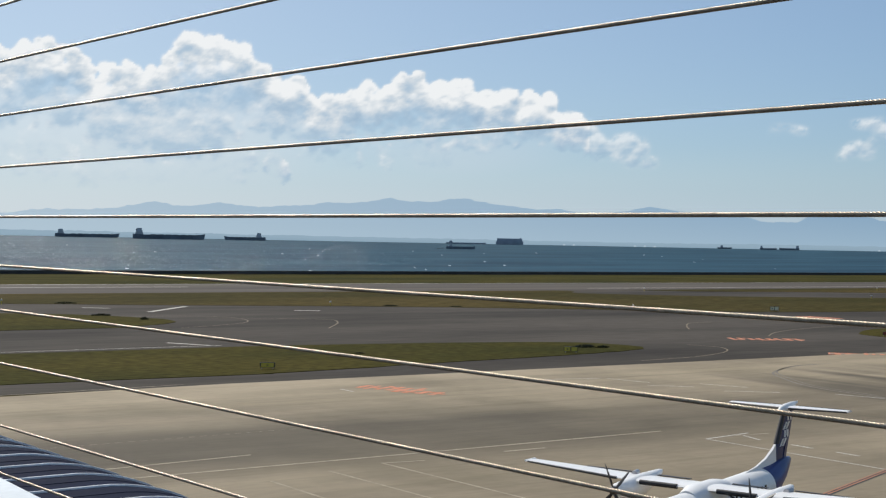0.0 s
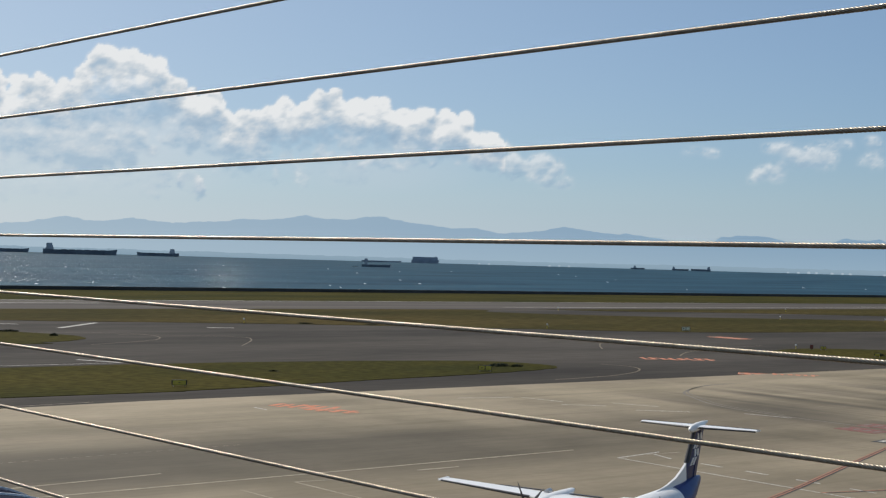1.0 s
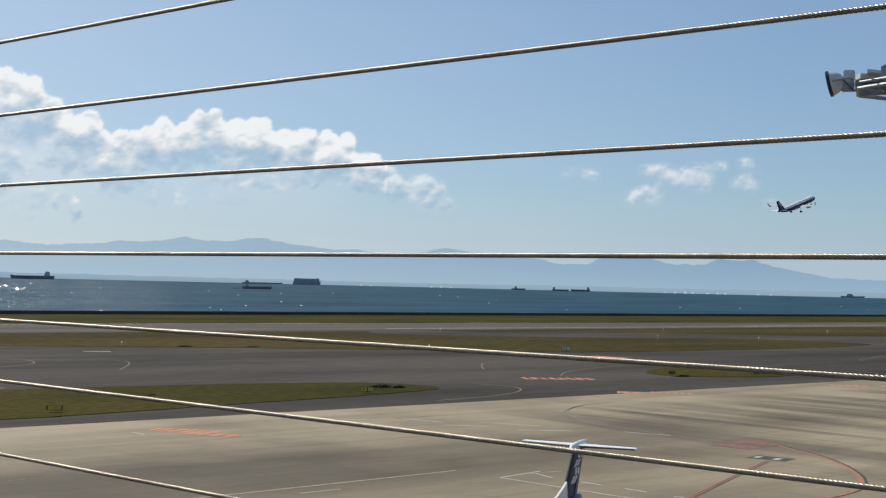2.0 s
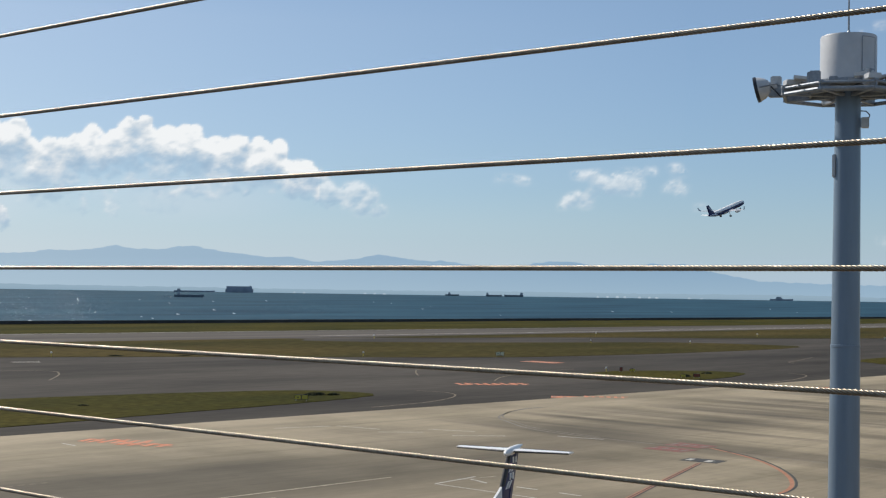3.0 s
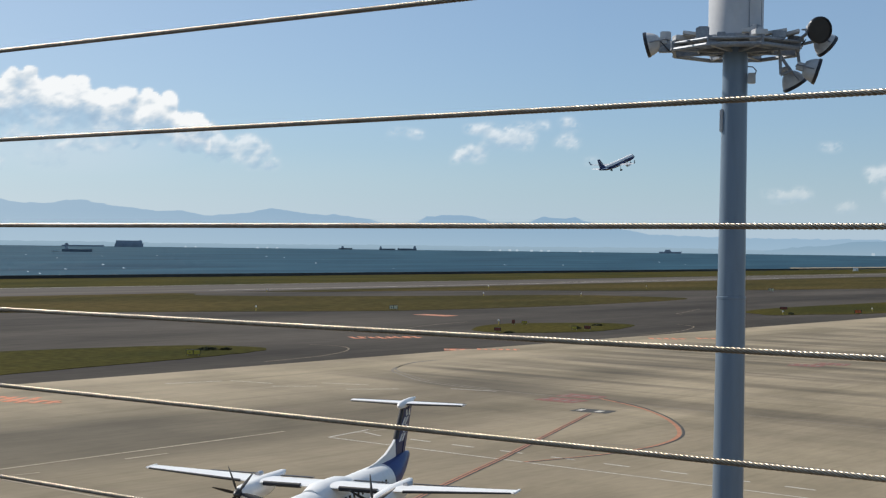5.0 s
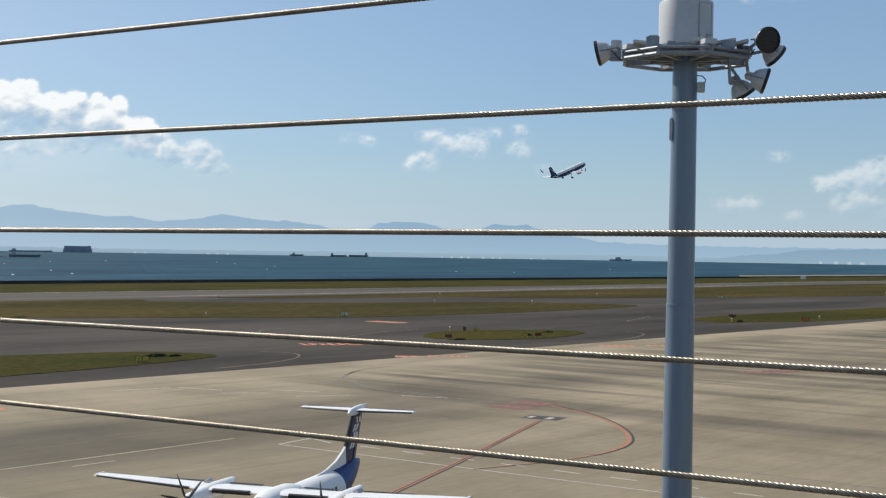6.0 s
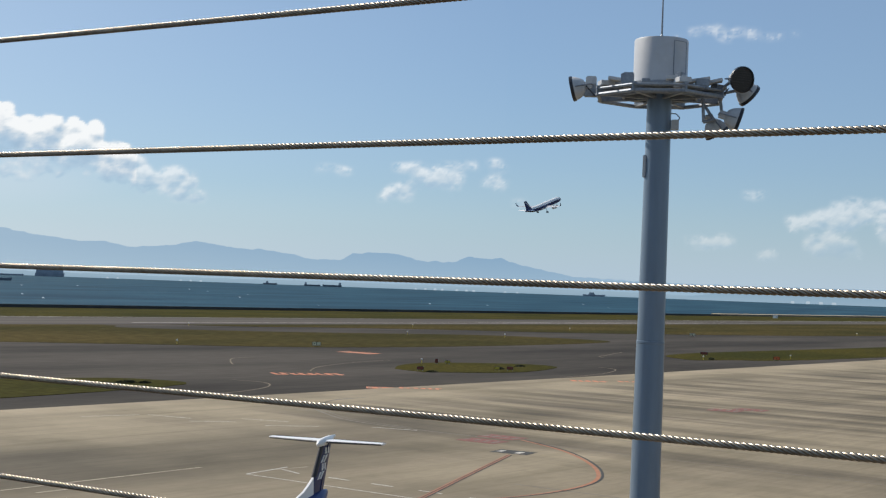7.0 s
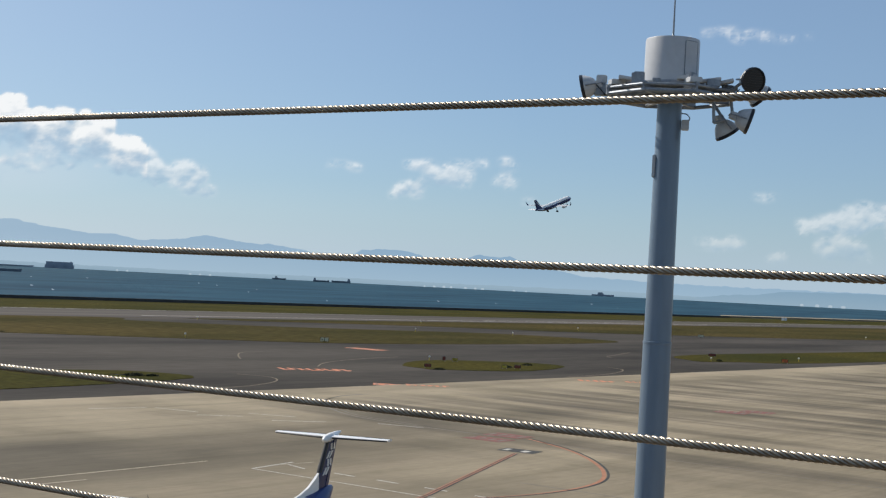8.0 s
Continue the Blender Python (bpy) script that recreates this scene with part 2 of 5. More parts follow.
M = {
    "apron": concrete_apron(),
    "asphalt": surface("taxiway_asphalt", (0.085, 0.074, 0.062), 0.92, vary=0.22, scale=(0.22, 1, 1), fine=0.5, coarse=0.028, tint=(0.039, 0.0345, 0.0295), spec=0.06, hard=0.34),
    "runway": surface("runway_asphalt", (0.1276, 0.11, 0.09328), 0.9, vary=0.18, scale=(0.06, 1, 1), fine=0.35, coarse=0.05, tint=(0.066, 0.058, 0.0515), spec=0.08),
    "grass": surface("dry_grass", (0.070, 0.059, 0.013), 0.95, vary=0.5, scale=(0.5, 1, 1), fine=0.9, coarse=0.03, hard=0.3, tint=(0.042, 0.042, 0.010), spec=0.02),
    "grass_brown": surface("browned_grass", (0.086, 0.065, 0.022), 0.95, vary=0.5, scale=(0.3, 1, 1), fine=0.6, coarse=0.02, hard=0.3, tint=(0.050, 0.045, 0.014), spec=0.02),
    "faded_paint": surface("faded_white_paint", (0.40, 0.35, 0.265), 0.85, vary=0.3, fine=1.2, coarse=0.25, tint=(0.31, 0.265, 0.195), spec=0.1),
    "white_paint": surface("worn_white_paint", (0.55, 0.52, 0.46), 0.8, vary=0.3, fine=1.5, coarse=0.3, tint=(0.40, 0.37, 0.32)),
    "yellow_paint": surface("worn_yellow_paint", (0.21, 0.155, 0.085), 0.8, vary=0.3, fine=1.5, coarse=0.3),
    "orange_paint": surface("worn_orange_paint", (0.66, 0.19, 0.075), 0.8, vary=0.3, fine=1.5, coarse=0.4, tint=(0.50, 0.22, 0.12)),
    "lead_paint": surface("worn_lead_in_paint", (0.38, 0.15, 0.072), 0.8, vary=0.3, fine=1.5, coarse=0.4, tint=(0.36, 0.16, 0.085)),
    "red_paint": surface("worn_red_paint", (0.21, 0.060, 0.045), 0.8, vary=0.35, fine=1.5, coarse=0.5, tint=(0.20, 0.085, 0.062)),
    "black_paint": surface("worn_black_paint", (0.05, 0.048, 0.042), 0.8, vary=0.3, fine=1.5, coarse=0.5),
    "rubber_mark": surface("rubber_marks", (0.21, 0.182, 0.143), 0.9, vary=0.2, fine=1.0, coarse=0.3),
    "seawall": surface("seawall_concrete", (0.07, 0.068, 0.065), 0.9, vary=0.25, scale=(0.3, 1, 1), fine=0.6, coarse=0.05),
    "sea": sea_water(),
    # hills, shores and tanks glow; their haze is painted into the colour
    "far_hills": haze_glow("hills_haze_glow", (0.335, 0.475, 0.60), (0.255, 0.398, 0.552), 20, 140, sunward=(0.50, 0.62, 0.71)),
    "far_shore": haze_glow("shore_haze_glow", (0.22, 0.34, 0.44), (0.30, 0.42, 0.52), 0, 30, 0.3, 0.004),
    "near_hills": haze_glow("headland_haze_glow", (0.30, 0.42, 0.52), (0.24, 0.37, 0.49), 0, 60),
    "tank_white": haze_glow("tanks_haze_glow", (0.42, 0.52, 0.60), (0.60, 0.68, 0.74), 10, 22),
    "cloud": cloud_vapour(),
    "ship_hull": surface("ship_hull", (0.17, 0.21, 0.25), 0.7, vary=0.2, fine=0.2, coarse=0.02, spec=0.2),
    "ship_house": surface("ship_deckhouse", (0.40, 0.44, 0.48), 0.7, vary=0.15, fine=0.2, coarse=0.05, spec=0.2),
    "steel_rope": surface("steel_rope", (0.50, 0.43, 0.34), 0.34, 0.88, vary=0.3, fine=160, coarse=6, tint=(0.30, 0.245, 0.18)),
    "mast_paint": surface("mast_paint", (0.1805, 0.2327, 0.2945), 0.30, 0.1, spec=0.6, vary=0.08, scale=(1, 1, 0.15), fine=5, coarse=0.6, tint=(0.1377, 0.1852, 0.247)),
    "drum_paint": surface("drum_paint", (0.495, 0.4995, 0.513), 0.5, vary=0.06, fine=5, coarse=0.8),
    "galvanised": surface("galvanised_steel", (0.32, 0.35, 0.39), 0.5, 0.3, vary=0.2, fine=14, coarse=2),
    "lamp_shell": surface("lamp_shell", (0.56, 0.57, 0.58), 0.5, vary=0.12, fine=9, coarse=2),
    "lamp_face": surface("lamp_face_dark", (0.02, 0.022, 0.03), 0.3, vary=0.2, fine=20, coarse=4),
    "plane_white": surface("aircraft_white", (0.84, 0.83, 0.81), 0.32, vary=0.04, fine=2.5, coarse=0.3),
    "plane_blue": surface("aircraft_blue", (0.008, 0.036, 0.19), 0.3, spec=0.12, vary=0.15, fine=2, coarse=0.3),
    "plane_navy": surface("aircraft_navy", (0.018, 0.032, 0.125), 0.35, spec=0.25, vary=0.15, fine=2, coarse=0.3),
    "jet_blue": surface("jet_dark_blue", (0.014, 0.034, 0.15), 0.35, vary=0.15, fine=2, coarse=0.3, spec=0.25),
    "sign_pale": surface("sign_pale", (0.80, 0.74, 0.50), 0.5, vary=0.12, fine=4, coarse=1),
    # hull colour paled to paint in the haze before the farthest ships
    "ship_hazed": surface("hazed_ship_hull", (0.33, 0.38, 0.45), 0.7, vary=0.15, fine=0.2, coarse=0.05, spec=0.2),
    "plane_grey": surface("aircraft_grey", (0.48, 0.49, 0.51), 0.38, vary=0.08, fine=2, coarse=0.3),
    "boot_black": surface("rubber_boot", (0.03, 0.028, 0.03), 0.5, vary=0.2, fine=6, coarse=1),
    "glass_dark": surface("cockpit_glass", (0.02, 0.025, 0.03), 0.12, vary=0.1, fine=3, coarse=1),
    "tyre": surface("tyre_rubber", (0.025, 0.025, 0.025), 0.8, vary=0.2, fine=9, coarse=2),
    "metal": surface("bare_metal", (0.5, 0.5, 0.52), 0.35, 0.8, vary=0.15, fine=6, coarse=1),
    "roof_navy": surface("navy_roof_sheet", (0.008, 0.013, 0.036), 0.85, 0.0, spec=0.04, vary=0.3, scale=(0.3, 1.4, 1), fine=3, coarse=0.5, tint=(0.014, 0.018, 0.036)),
    "rib_white": surface("pale_roof_rib", (0.82, 0.84, 0.88), 0.4, 0.0, vary=0.12, fine=4, coarse=0.5),
    "parapet": surface("pale_parapet", (0.62, 0.68, 0.72), 0.5, vary=0.08, fine=3, coarse=0.4),
    "building": surface("building_concrete", (0.42, 0.42, 0.42), 0.8, vary=0.12, fine=2, coarse=0.2),
    # the deck floor is unseen; its dark colour keeps the ropes' undersides dark
    "unseen_deck": surface("dark_unseen_deck", (0.075, 0.058, 0.042), 0.8, vary=0.25, scale=(1, 8, 1), fine=3, coarse=0.6, spec=0.2),
    "sign_yellow": surface("sign_yellow", (0.66, 0.50, 0.06), 0.5, vary=0.12, fine=4, coarse=1),
    "sign_red": surface("sign_red", (0.24, 0.05, 0.03), 0.5, vary=0.12, fine=4, coarse=1),
    "sign_orange": surface("sign_orange", (0.75, 0.17, 0.04), 0.5, vary=0.12, fine=4, coarse=1),
    "shrub": surface("shrub_leaf", (0.06, 0.066, 0.02), 0.8, vary=0.4, fine=5, coarse=1),
    # mirror metal for the added sun glints on the sea
    "glint_mirror": surface("glint_mirror_face", (0.80, 0.84, 0.86), 0.16, 1.0, vary=0.05, fine=0.5, coarse=0.05),
    "foam": surface("white_foam", (0.75, 0.78, 0.80), 0.8, vary=0.1, fine=3, coarse=0.5),
}


# ---- mesh tools ----
def link_mesh(name, bm, material, parent=None, label="", smooth=False):
    me = bpy.data.meshes.new(name)
    bmesh.ops.recalc_face_normals(bm, faces=bm.faces)
    bm.to_mesh(me)
    bm.free()
    me.materials.append(material)
    if smooth:
        me.polygons.foreach_set("use_smooth", [True] * len(me.polygons))
        me.set_sharp_from_angle(angle=radians(40))
    ob = new(name, me)
    if parent is not None:
        ob.parent = parent
    if label:
        ob["label"] = label
    return ob


def part(name, bm, material, parent, label="", smooth=False):
    return link_mesh(name, bm, material, parent, label, smooth)


def thing(name, m, label, category, group=""):
    ob = new(name)
    ob.matrix_world = m
    return tagged(ob, label, category, group)


def box(bm, x0, x1, y0, y1, z0, z1, bevel=0.0, m=None):
    res = bmesh.ops.create_cube(bm, size=1)
    vs = res["verts"]
    for v in vs:
        v.co = Vector((x0 + (v.co.x + 0.5) * (x1 - x0), y0 + (v.co.y + 0.5) * (y1 - y0), z0 + (v.co.z + 0.5) * (z1 - z0)))
    if bevel:
        es = list({e for v in vs for e in v.link_edges})
        vs = list({v for f in bmesh.ops.bevel(bm, geom=es, offset=bevel, segments=2, affect="EDGES")["faces"] for v in f.verts} | {v for v in vs if v.is_valid})
    if m is not None:
        bmesh.ops.transform(bm, matrix=m, verts=[v for v in vs if v.is_valid])
    return bm


def slab(points, z0, z1):
    """A flat sheet with a thickness over an outline in plan."""
    bm = bmesh.new()
    top = [bm.verts.new((x, y, z1)) for x, y in points]
    low = [bm.verts.new((x, y, z0)) for x, y in points]
    bm.faces.new(top)
    n = len(points)
    for i in range(n):
        bm.faces.new((low[i], low[(i + 1) % n], top[(i + 1) % n], top[i]))
    return bm


def rings(bm, sections, closed=True, caps=True):
    """Joins rings of points, each a list of Vectors, into a skin."""
    rows = [[bm.verts.new(p) for p in ring] for ring in sections]
    n = len(rows[0])
    for a, b in zip(rows, rows[1:]):
        for i in range(n if closed else n - 1):
            j = (i + 1) % n
            try:
                bm.faces.new((a[i], a[j], b[j], b[i]))
            except ValueError:
                pass
    if caps and closed:
        for r in (rows[0], rows[-1]):
            try:
                bm.faces.new(r)
            except ValueError:
                pass
    return rows


def tube(bm, a, b, r0, r1=None, n=12):
    a, b = Vector(a), Vector(b)
    r1 = r0 if r1 is None else r1
    q = (b - a).to_track_quat("Z", "Y")
    def ring(c, r):
        return [c + q @ Vector((r * math.cos(k * math.tau / n), r * math.sin(k * math.tau / n), 0)) for k in range(n)]
    rings(bm, [ring(a, r0), ring(b, r1)])
    return bm


def lathe(bm, profile, m, n=24):
    """Turns a profile of (radius, height) round the z axis of m."""
    rings(bm, [[m @ Vector((r * math.cos(k * math.tau / n), r * math.sin(k * math.tau / n), z)) for k in range(n)] for r, z in profile])
    return bm


def loft(bm, sections, a0=0.0, a1=360.0, n=32, caps=True):
    """A body along x from (x, z, half width, half height); only the angles a0 to a1, 0 at the top, turning over the left side."""
    full = a1 - a0 >= 360
    k = n if full else n + 1
    rows = []
    for x, z, w, h in sections:
        rows.append([Vector((x, w * math.sin(radians(a0 + (a1 - a0) * i / n)), z + h * math.cos(radians(a0 + (a1 - a0) * i / n)))) for i in range(k)])
    rings(bm, rows, closed=full, caps=caps and full)
    return bm


def aerofoil(bm, stations, n=14):
    """A wing from stations (root point, chord, thickness, up vector): leading edge points along +x."""
    rows = []
    for (lx, ly, lz), chord, thick, up in stations:
        u = Vector(up).normalized()
        ring = []
        for i in range(n):
            a = math.tau * i / n
            cx = 0.5 * (1 + math.cos(a))
            t = thick * chord * math.sin(a) * (0.35 + 0.65 * cx ** 0.6) * 0.6
            ring.append(Vector((lx - chord + chord * cx, ly, lz)) + u * t)
        rows.append(ring)
    rings(bm, rows)
    return bm


def ribbon(points, width, z):
    """A painted line along points in plan."""
    bm = bmesh.new()
    rows = []
    for i, p in enumerate(points):
        a, b = Vector(points[max(i - 1, 0)]), Vector(points[min(i + 1, len(points) - 1)])
        d = (b - a).normalized()
        side = Vector((-d.y, d.x)) * width / 2
        p = Vector(p)
        rows.append([Vector((*(p + side), z)), Vector((*(p - side), z))])
    rings(bm, rows, closed=False)
    return bm


def curve_through(points, per=6):
    """A smooth line through a few points in plan."""
    out = []
    p = [Vector(q) for q in points]
    for i in range(len(p) - 1):
        p0, p1, p2, p3 = p[max(i - 1, 0)], p[i], p[i + 1], p[min(i + 2, len(p) - 1)]
        for k in range(per):
            t = k / per
            out.append(0.5 * ((2 * p1) + (p2 - p0) * t + (2 * p0 - 5 * p1 + 4 * p2 - p3) * t * t + (3 * p1 - p0 - 3 * p2 + p3) * t ** 3))
    out.append(p[-1])
    return [tuple(q) for q in out]


# ---- ground, runway, apron ----
def structure(name, bm, material, label, category, smooth=False):
    return tagged(link_mesh(name, bm, material, smooth=smooth), label, category, kind="structure")


structure("ground", slab([(-900, -700), (2600, -700), (2600, 691), (-900, 691)], -6, 0), M["grass_brown"], "flat airfield ground of browned grass", "ground")
structure("taxiway", slab([(-700, 178), (2300, 178), (2300, 466), (-700, 466)], -0.5, 0.02), M["asphalt"], "dark grey asphalt taxiways beside the apron", "taxiway")
structure("runway", slab([(-700, 468), (2300, 468), (2300, 556), (-700, 556)], -0.5, 0.03), M["runway"], "grey asphalt runway with worn rubber streaks", "runway")
structure("apron", slab([(-500, -500), (1800, -500), (1800, 179), (86, 179), (53, 176.4), (-500, 166)], -0.5, 0.05), M["apron"], "pale concrete apron with dark tyre streaks", "apron")


def island(name, outline, label, material="grass", ragged=0.7, per=8, z=0.10):
    """A grass island: a rounded outline with an uneven rim, raised a little."""
    pts = curve_through(outline + outline[:1], per)[:-1]
    pts = [(x + ragged * noise.noise((x * 0.2, y * 0.2, 3)), y + ragged * noise.noise((x * 0.2, y * 0.2, 9))) for x, y in pts]
    return structure(name, slab(pts, 0, z), M[material], label, "grass")


island("grass_island_1", [(-300, 196), (-300, 240), (71, 238), (126, 237), (160, 232), (184, 225), (192, 214), (189, 205), (166, 199), (134, 195), (100, 190), (57, 190)], "long green grass island with a pointed end")
island("grass_island_2", [(-200, 296), (-200, 358), (60, 362), (107, 357), (130, 338), (137, 315), (121, 300), (88, 295)], "rounded grass island between two taxiways")
island("grass_island_3", [(270, 208), (276, 222), (303, 233), (328, 219), (326, 205), (294, 197)], "small green grass island among asphalt")
island("grass_island_4", [(416, 212), (459, 233), (661, 230), (1200, 230), (1200, 186), (542, 187), (428, 204)], "narrow grass strip beside the apron edge")
island("grass_strip_1", [(20, 467), (20, 436), (122, 405), (159, 390), (231, 362), (281, 334), (330, 306), (374, 296), (439, 293), (500, 297), (529, 306), (531, 325), (522, 350), (500, 368), (441, 390), (400, 412), (370, 440), (352, 467)], "brown and green grass strip beside the runway", "grass_brown")
island("grass_strip_2", [(420, 467), (446, 448), (503, 432), (559, 406), (600, 380), (685, 348), (838, 314), (1100, 300), (1700, 300), (1700, 467)], "brown grass strip beyond the runway exit", "grass_brown")
island("grass_verge", [(-700, 558), (-700, 688), (2300, 688), (2300, 558)], "mown grass between the runway and the sea wall", "grass", ragged=0.2, per=2, z=0.06)

# sea wall
bm = bmesh.new()
box(bm, -900, 2300, 691, 692.6, -6, 2.0, 0.12)
structure("sea_wall", bm, M["seawall"], "long dark concrete sea wall beyond the runway", "wall")


def sea_z(r):
    k = min(max((r - 1400) / 3500, 0), 1)
    return -4 + 14 * k


bm = bmesh.new()
AZ = [-30 + 5 * i for i in range(37)]
RADII = [1, 400, 800, 1100, 1400, 1800, 2400, 3000, 3600, 4200, 4650, 4940]
rings(bm, [[Vector((r * math.sin(radians(a)), r * math.cos(radians(a)), sea_z(r))) for a in AZ] for r in RADII], closed=False)
bmesh.ops.bisect_plane(bm, geom=bm.verts[:] + bm.edges[:] + bm.faces[:], plane_co=(0, 692.3, 0), plane_no=(0, 1, 0), clear_inner=True)
structure("water", bm, M["sea"], "choppy blue-green sea with sun glitter", "sea", smooth=True)


# painted marks
def painted(name, bm, material, label):
    return tagged(link_mesh(name, bm, M[material]), label, "marking", kind="structure")


def line(points, width, z, material, label, smooth_curve=False):
    painted("painted_line", ribbon(curve_through(points) if smooth_curve else points, width, z), material, label)


PA, PT, PR = 0.065, 0.035, 0.045  # heights of paint on apron, taxiway and runway
line([(-700, 551.5), (2300, 551.5)], 2.2, PR, "white_paint", "white line along the runway edge")
line([(150, 522), (232, 522)], 2.0, PR, "white_paint", "white bar painted on the runway")
line([(415, 487), (980, 487)], 1.5, PR, "white_paint", "white line along the near runway edge")
line([(700, 500), (1150, 500)], 1.4, PR, "white_paint", "white bar painted on the far runway")
line([(20, 174.6), (54, 178.0), (80, 180.6)], 0.24, PT, "faded_paint", "thin white taxiway edge line")
line([(20, 241), (115, 242.5)], 0.4, PT, "white_paint", "thin white taxiway edge line")
line([(113, 243), (108, 252)], 1.0, PT, "white_paint", "short white taxiway bar")
line([(137, 380), (143, 374)], 1.2, PT, "white_paint", "short white taxiway bar")
line([(147, 355), (168, 379)], 1.6, PT, "white_paint", "slanting white taxiway bar")
line([(189, 351), (196, 348)], 1.6, PT, "white_paint", "short white taxiway bar")
line([(120, 338), (150, 333), (157, 321), (150, 304), (128, 291)], 0.35, PT, "yellow_paint", "curved yellow taxiway line", True)
line([(150, 325), (175, 312), (174, 300), (160, 280)], 0.35, PT, "yellow_paint", "curved yellow taxiway line", True)
for curve in (
    [(170, 184.5), (178.4, 185.6), (186.9, 187.2), (195.8, 190.7), (202.3, 194.8), (206.5, 199.4), (208.1, 204.3), (206.3, 210)],
    [(244.3, 248.1), (253.8, 258.7), (264, 267.7), (274.1, 269.7)],
    [(244.6, 222.5), (256, 231), (269.7, 237.5), (287.9, 243.2), (303.2, 245.8)],
    [(290.4, 181.4), (302.2, 181.6), (316.6, 184.2), (330.6, 189.2), (337.6, 193.7), (341.8, 200.8)],
    [(394.1, 229.8), (400, 235), (409.2, 237.8), (438.2, 248.1)],
):
    line(curve, 0.38, PT, "yellow_paint", "curved yellow taxiway line", True)
for a, b in (((132, 165), (141, 162.5)), ((142.2, 162), (144, 154.5)), ((141, 151.5), (146, 147)), ((97, 166), (97, 162.7)), ((146, 141), (152, 136)), ((150, 150), (153, 143)), ((158, 131), (160, 124))):
    line([a, b], 0.35, PA, "white_paint", "thin worn white apron dash")
for k in range(26):
    x = 42 + 1.35 * k
    line([(x, 132.5 + 0.052 * (x - 50)), (x + 0.75, 132.5 + 0.052 * (x - 49.3))], 0.11, PA, "faded_paint", "short dash of a faint white apron line")
line([(30, 112.6), (75, 113.1), (108, 113.8)], 0.45, PA, "faded_paint", "faded pale line along the stands")
line([(44, 118), (60, 119.6)], 0.4, PA, "faded_paint", "faded pale line along the stands")
line([(83.2, 110), (88.4, 110)], 0.45, PA, "faded_paint", "short faded line beside the stands")
for a, b in (((55.1, 105.9), (56, 60)), ((62.1, 108.1), (64.5, 60)), ((68.6, 109.6), (71, 60)), ((68.6, 109.6), (73, 109.0))):
    line([a, b], 0.3, PA, "faded_paint", "faded stand line on the concrete")
line([(108.1, 106.9), (108.9, 84.4), (109.9, 60.7), (110.6, 38)], 0.26, PA, "white_paint", "thin white stand line on the concrete")
line([(108.1, 106.9), (115.8, 108.1)], 0.3, PA, "white_paint", "thin white stand line on the concrete")
line([(113.0, 107.3), (118, 106.9)], 0.3, PA, "faded_paint", "short faded stand line on the concrete")
line([(113.9, 107), (112.9, 103.6)], 0.3, PA, "white_paint", "short white road dash on the apron")
for k in range(8):
    y0 = 100.0 - 6.3 * k - (0.0 if k else 0.4)
    line([(113.25 + 0.15 * k, y0), (113.28 + 0.15 * k, y0 - 2.9)], 0.34, PA, "white_paint", "short white road dash on the apron")
LEAD = [(147, 99), (125, 90.3), (110, 84.3), (93, 78.1), (60, 65.2)]
line(LEAD, 0.55, PA, "lead_paint", "orange lead-in line to the aircraft stand")
ARC = [(162.9, 107.8), (157.7, 98.5), (151.8, 91.4), (145.6, 85.7), (140.1, 81.8), (135.2, 79.3), (130.2, 78.0), (124.8, 77.6), (118, 78.4), (109, 81)]
line(ARC, 0.48, PA, "lead_paint", "curved orange guide line on the concrete", True)
line([(x, y) for x, y in LEAD], 0.16, PA + 0.01, "black_paint", "dark middle of the lead-in line")
line([(x, y - 0.42) for x, y in LEAD], 0.2, PA + 0.005, "black_paint", "dark border of the lead-in line")
line([(x + 0.45, y - 0.3) for x, y in ARC], 0.3, PA + 0.005, "black_paint", "dark border of the curved guide line", True)
line([(197, 166), (187, 164.5), (175, 158), (169, 150.6), (163, 140), (161, 127), (161, 112)], 0.45, PA, "rubber_mark", "curved dark tyre trail on the concrete", True)
line([(199, 166), (189, 165.5), (177, 159), (170.6, 151), (164.4, 140), (162.3, 127)], 0.3, PA, "rubber_mark", "curved dark tyre trail on the concrete", True)
line([(160.5, 104), (160.1, 80), (159.8, 40)], 0.28, PA, "rubber_mark", "thin dark sealed joint in the concrete")
line([(125.5, 83.6), (125.9, 70), (126.1, 36)], 0.30, PA, "rubber_mark", "thin dark sealed joint in the concrete")


def block_mark(name, cx, cy, lx, ly, turn, material, bars, bar_material, label, lift=0.0):
    """A painted rectangle with bars where its lettering cannot be read."""
    m = pose(cx, cy, 0, 0, 0, turn)
    ob = thing(name, m, label, "marking")
    ob["kind"] = "structure"
    z = (PA if cy < 179 else PT) + lift
    if material:
        part("painted_field", box(bmesh.new(), -lx / 2, lx / 2, -ly / 2, ly / 2, z - 0.01, z), M[material], ob)
    rng = random.Random(int(cx * 7 + cy))
    for i in range(bars):
        w = lx / bars
        x0 = -lx / 2 + w * (i + 0.18)
        h = ly * rng.uniform(0.32, 0.52) * (0.6 if material else 1.0)
        o = rng.uniform(-0.06, 0.06) * ly
        wide = w * (rng.uniform(0.25, 0.42) if material else rng.uniform(0.38, 0.62))
        part("bar", box(bmesh.new(), x0, x0 + wide, o - h, o + h, z, z + 0.008), M[bar_material], ob)
        if not material:  # a short cross stroke beside each upright one
            c = o + rng.choice((-0.75, -0.1, 0.6)) * h
            part("bar", box(bmesh.new(), x0 + wide + 0.01, x0 + w * 0.95, c - h * 0.2, c + h * 0.2, z, z + 0.007), M[bar_material], ob)
    return ob


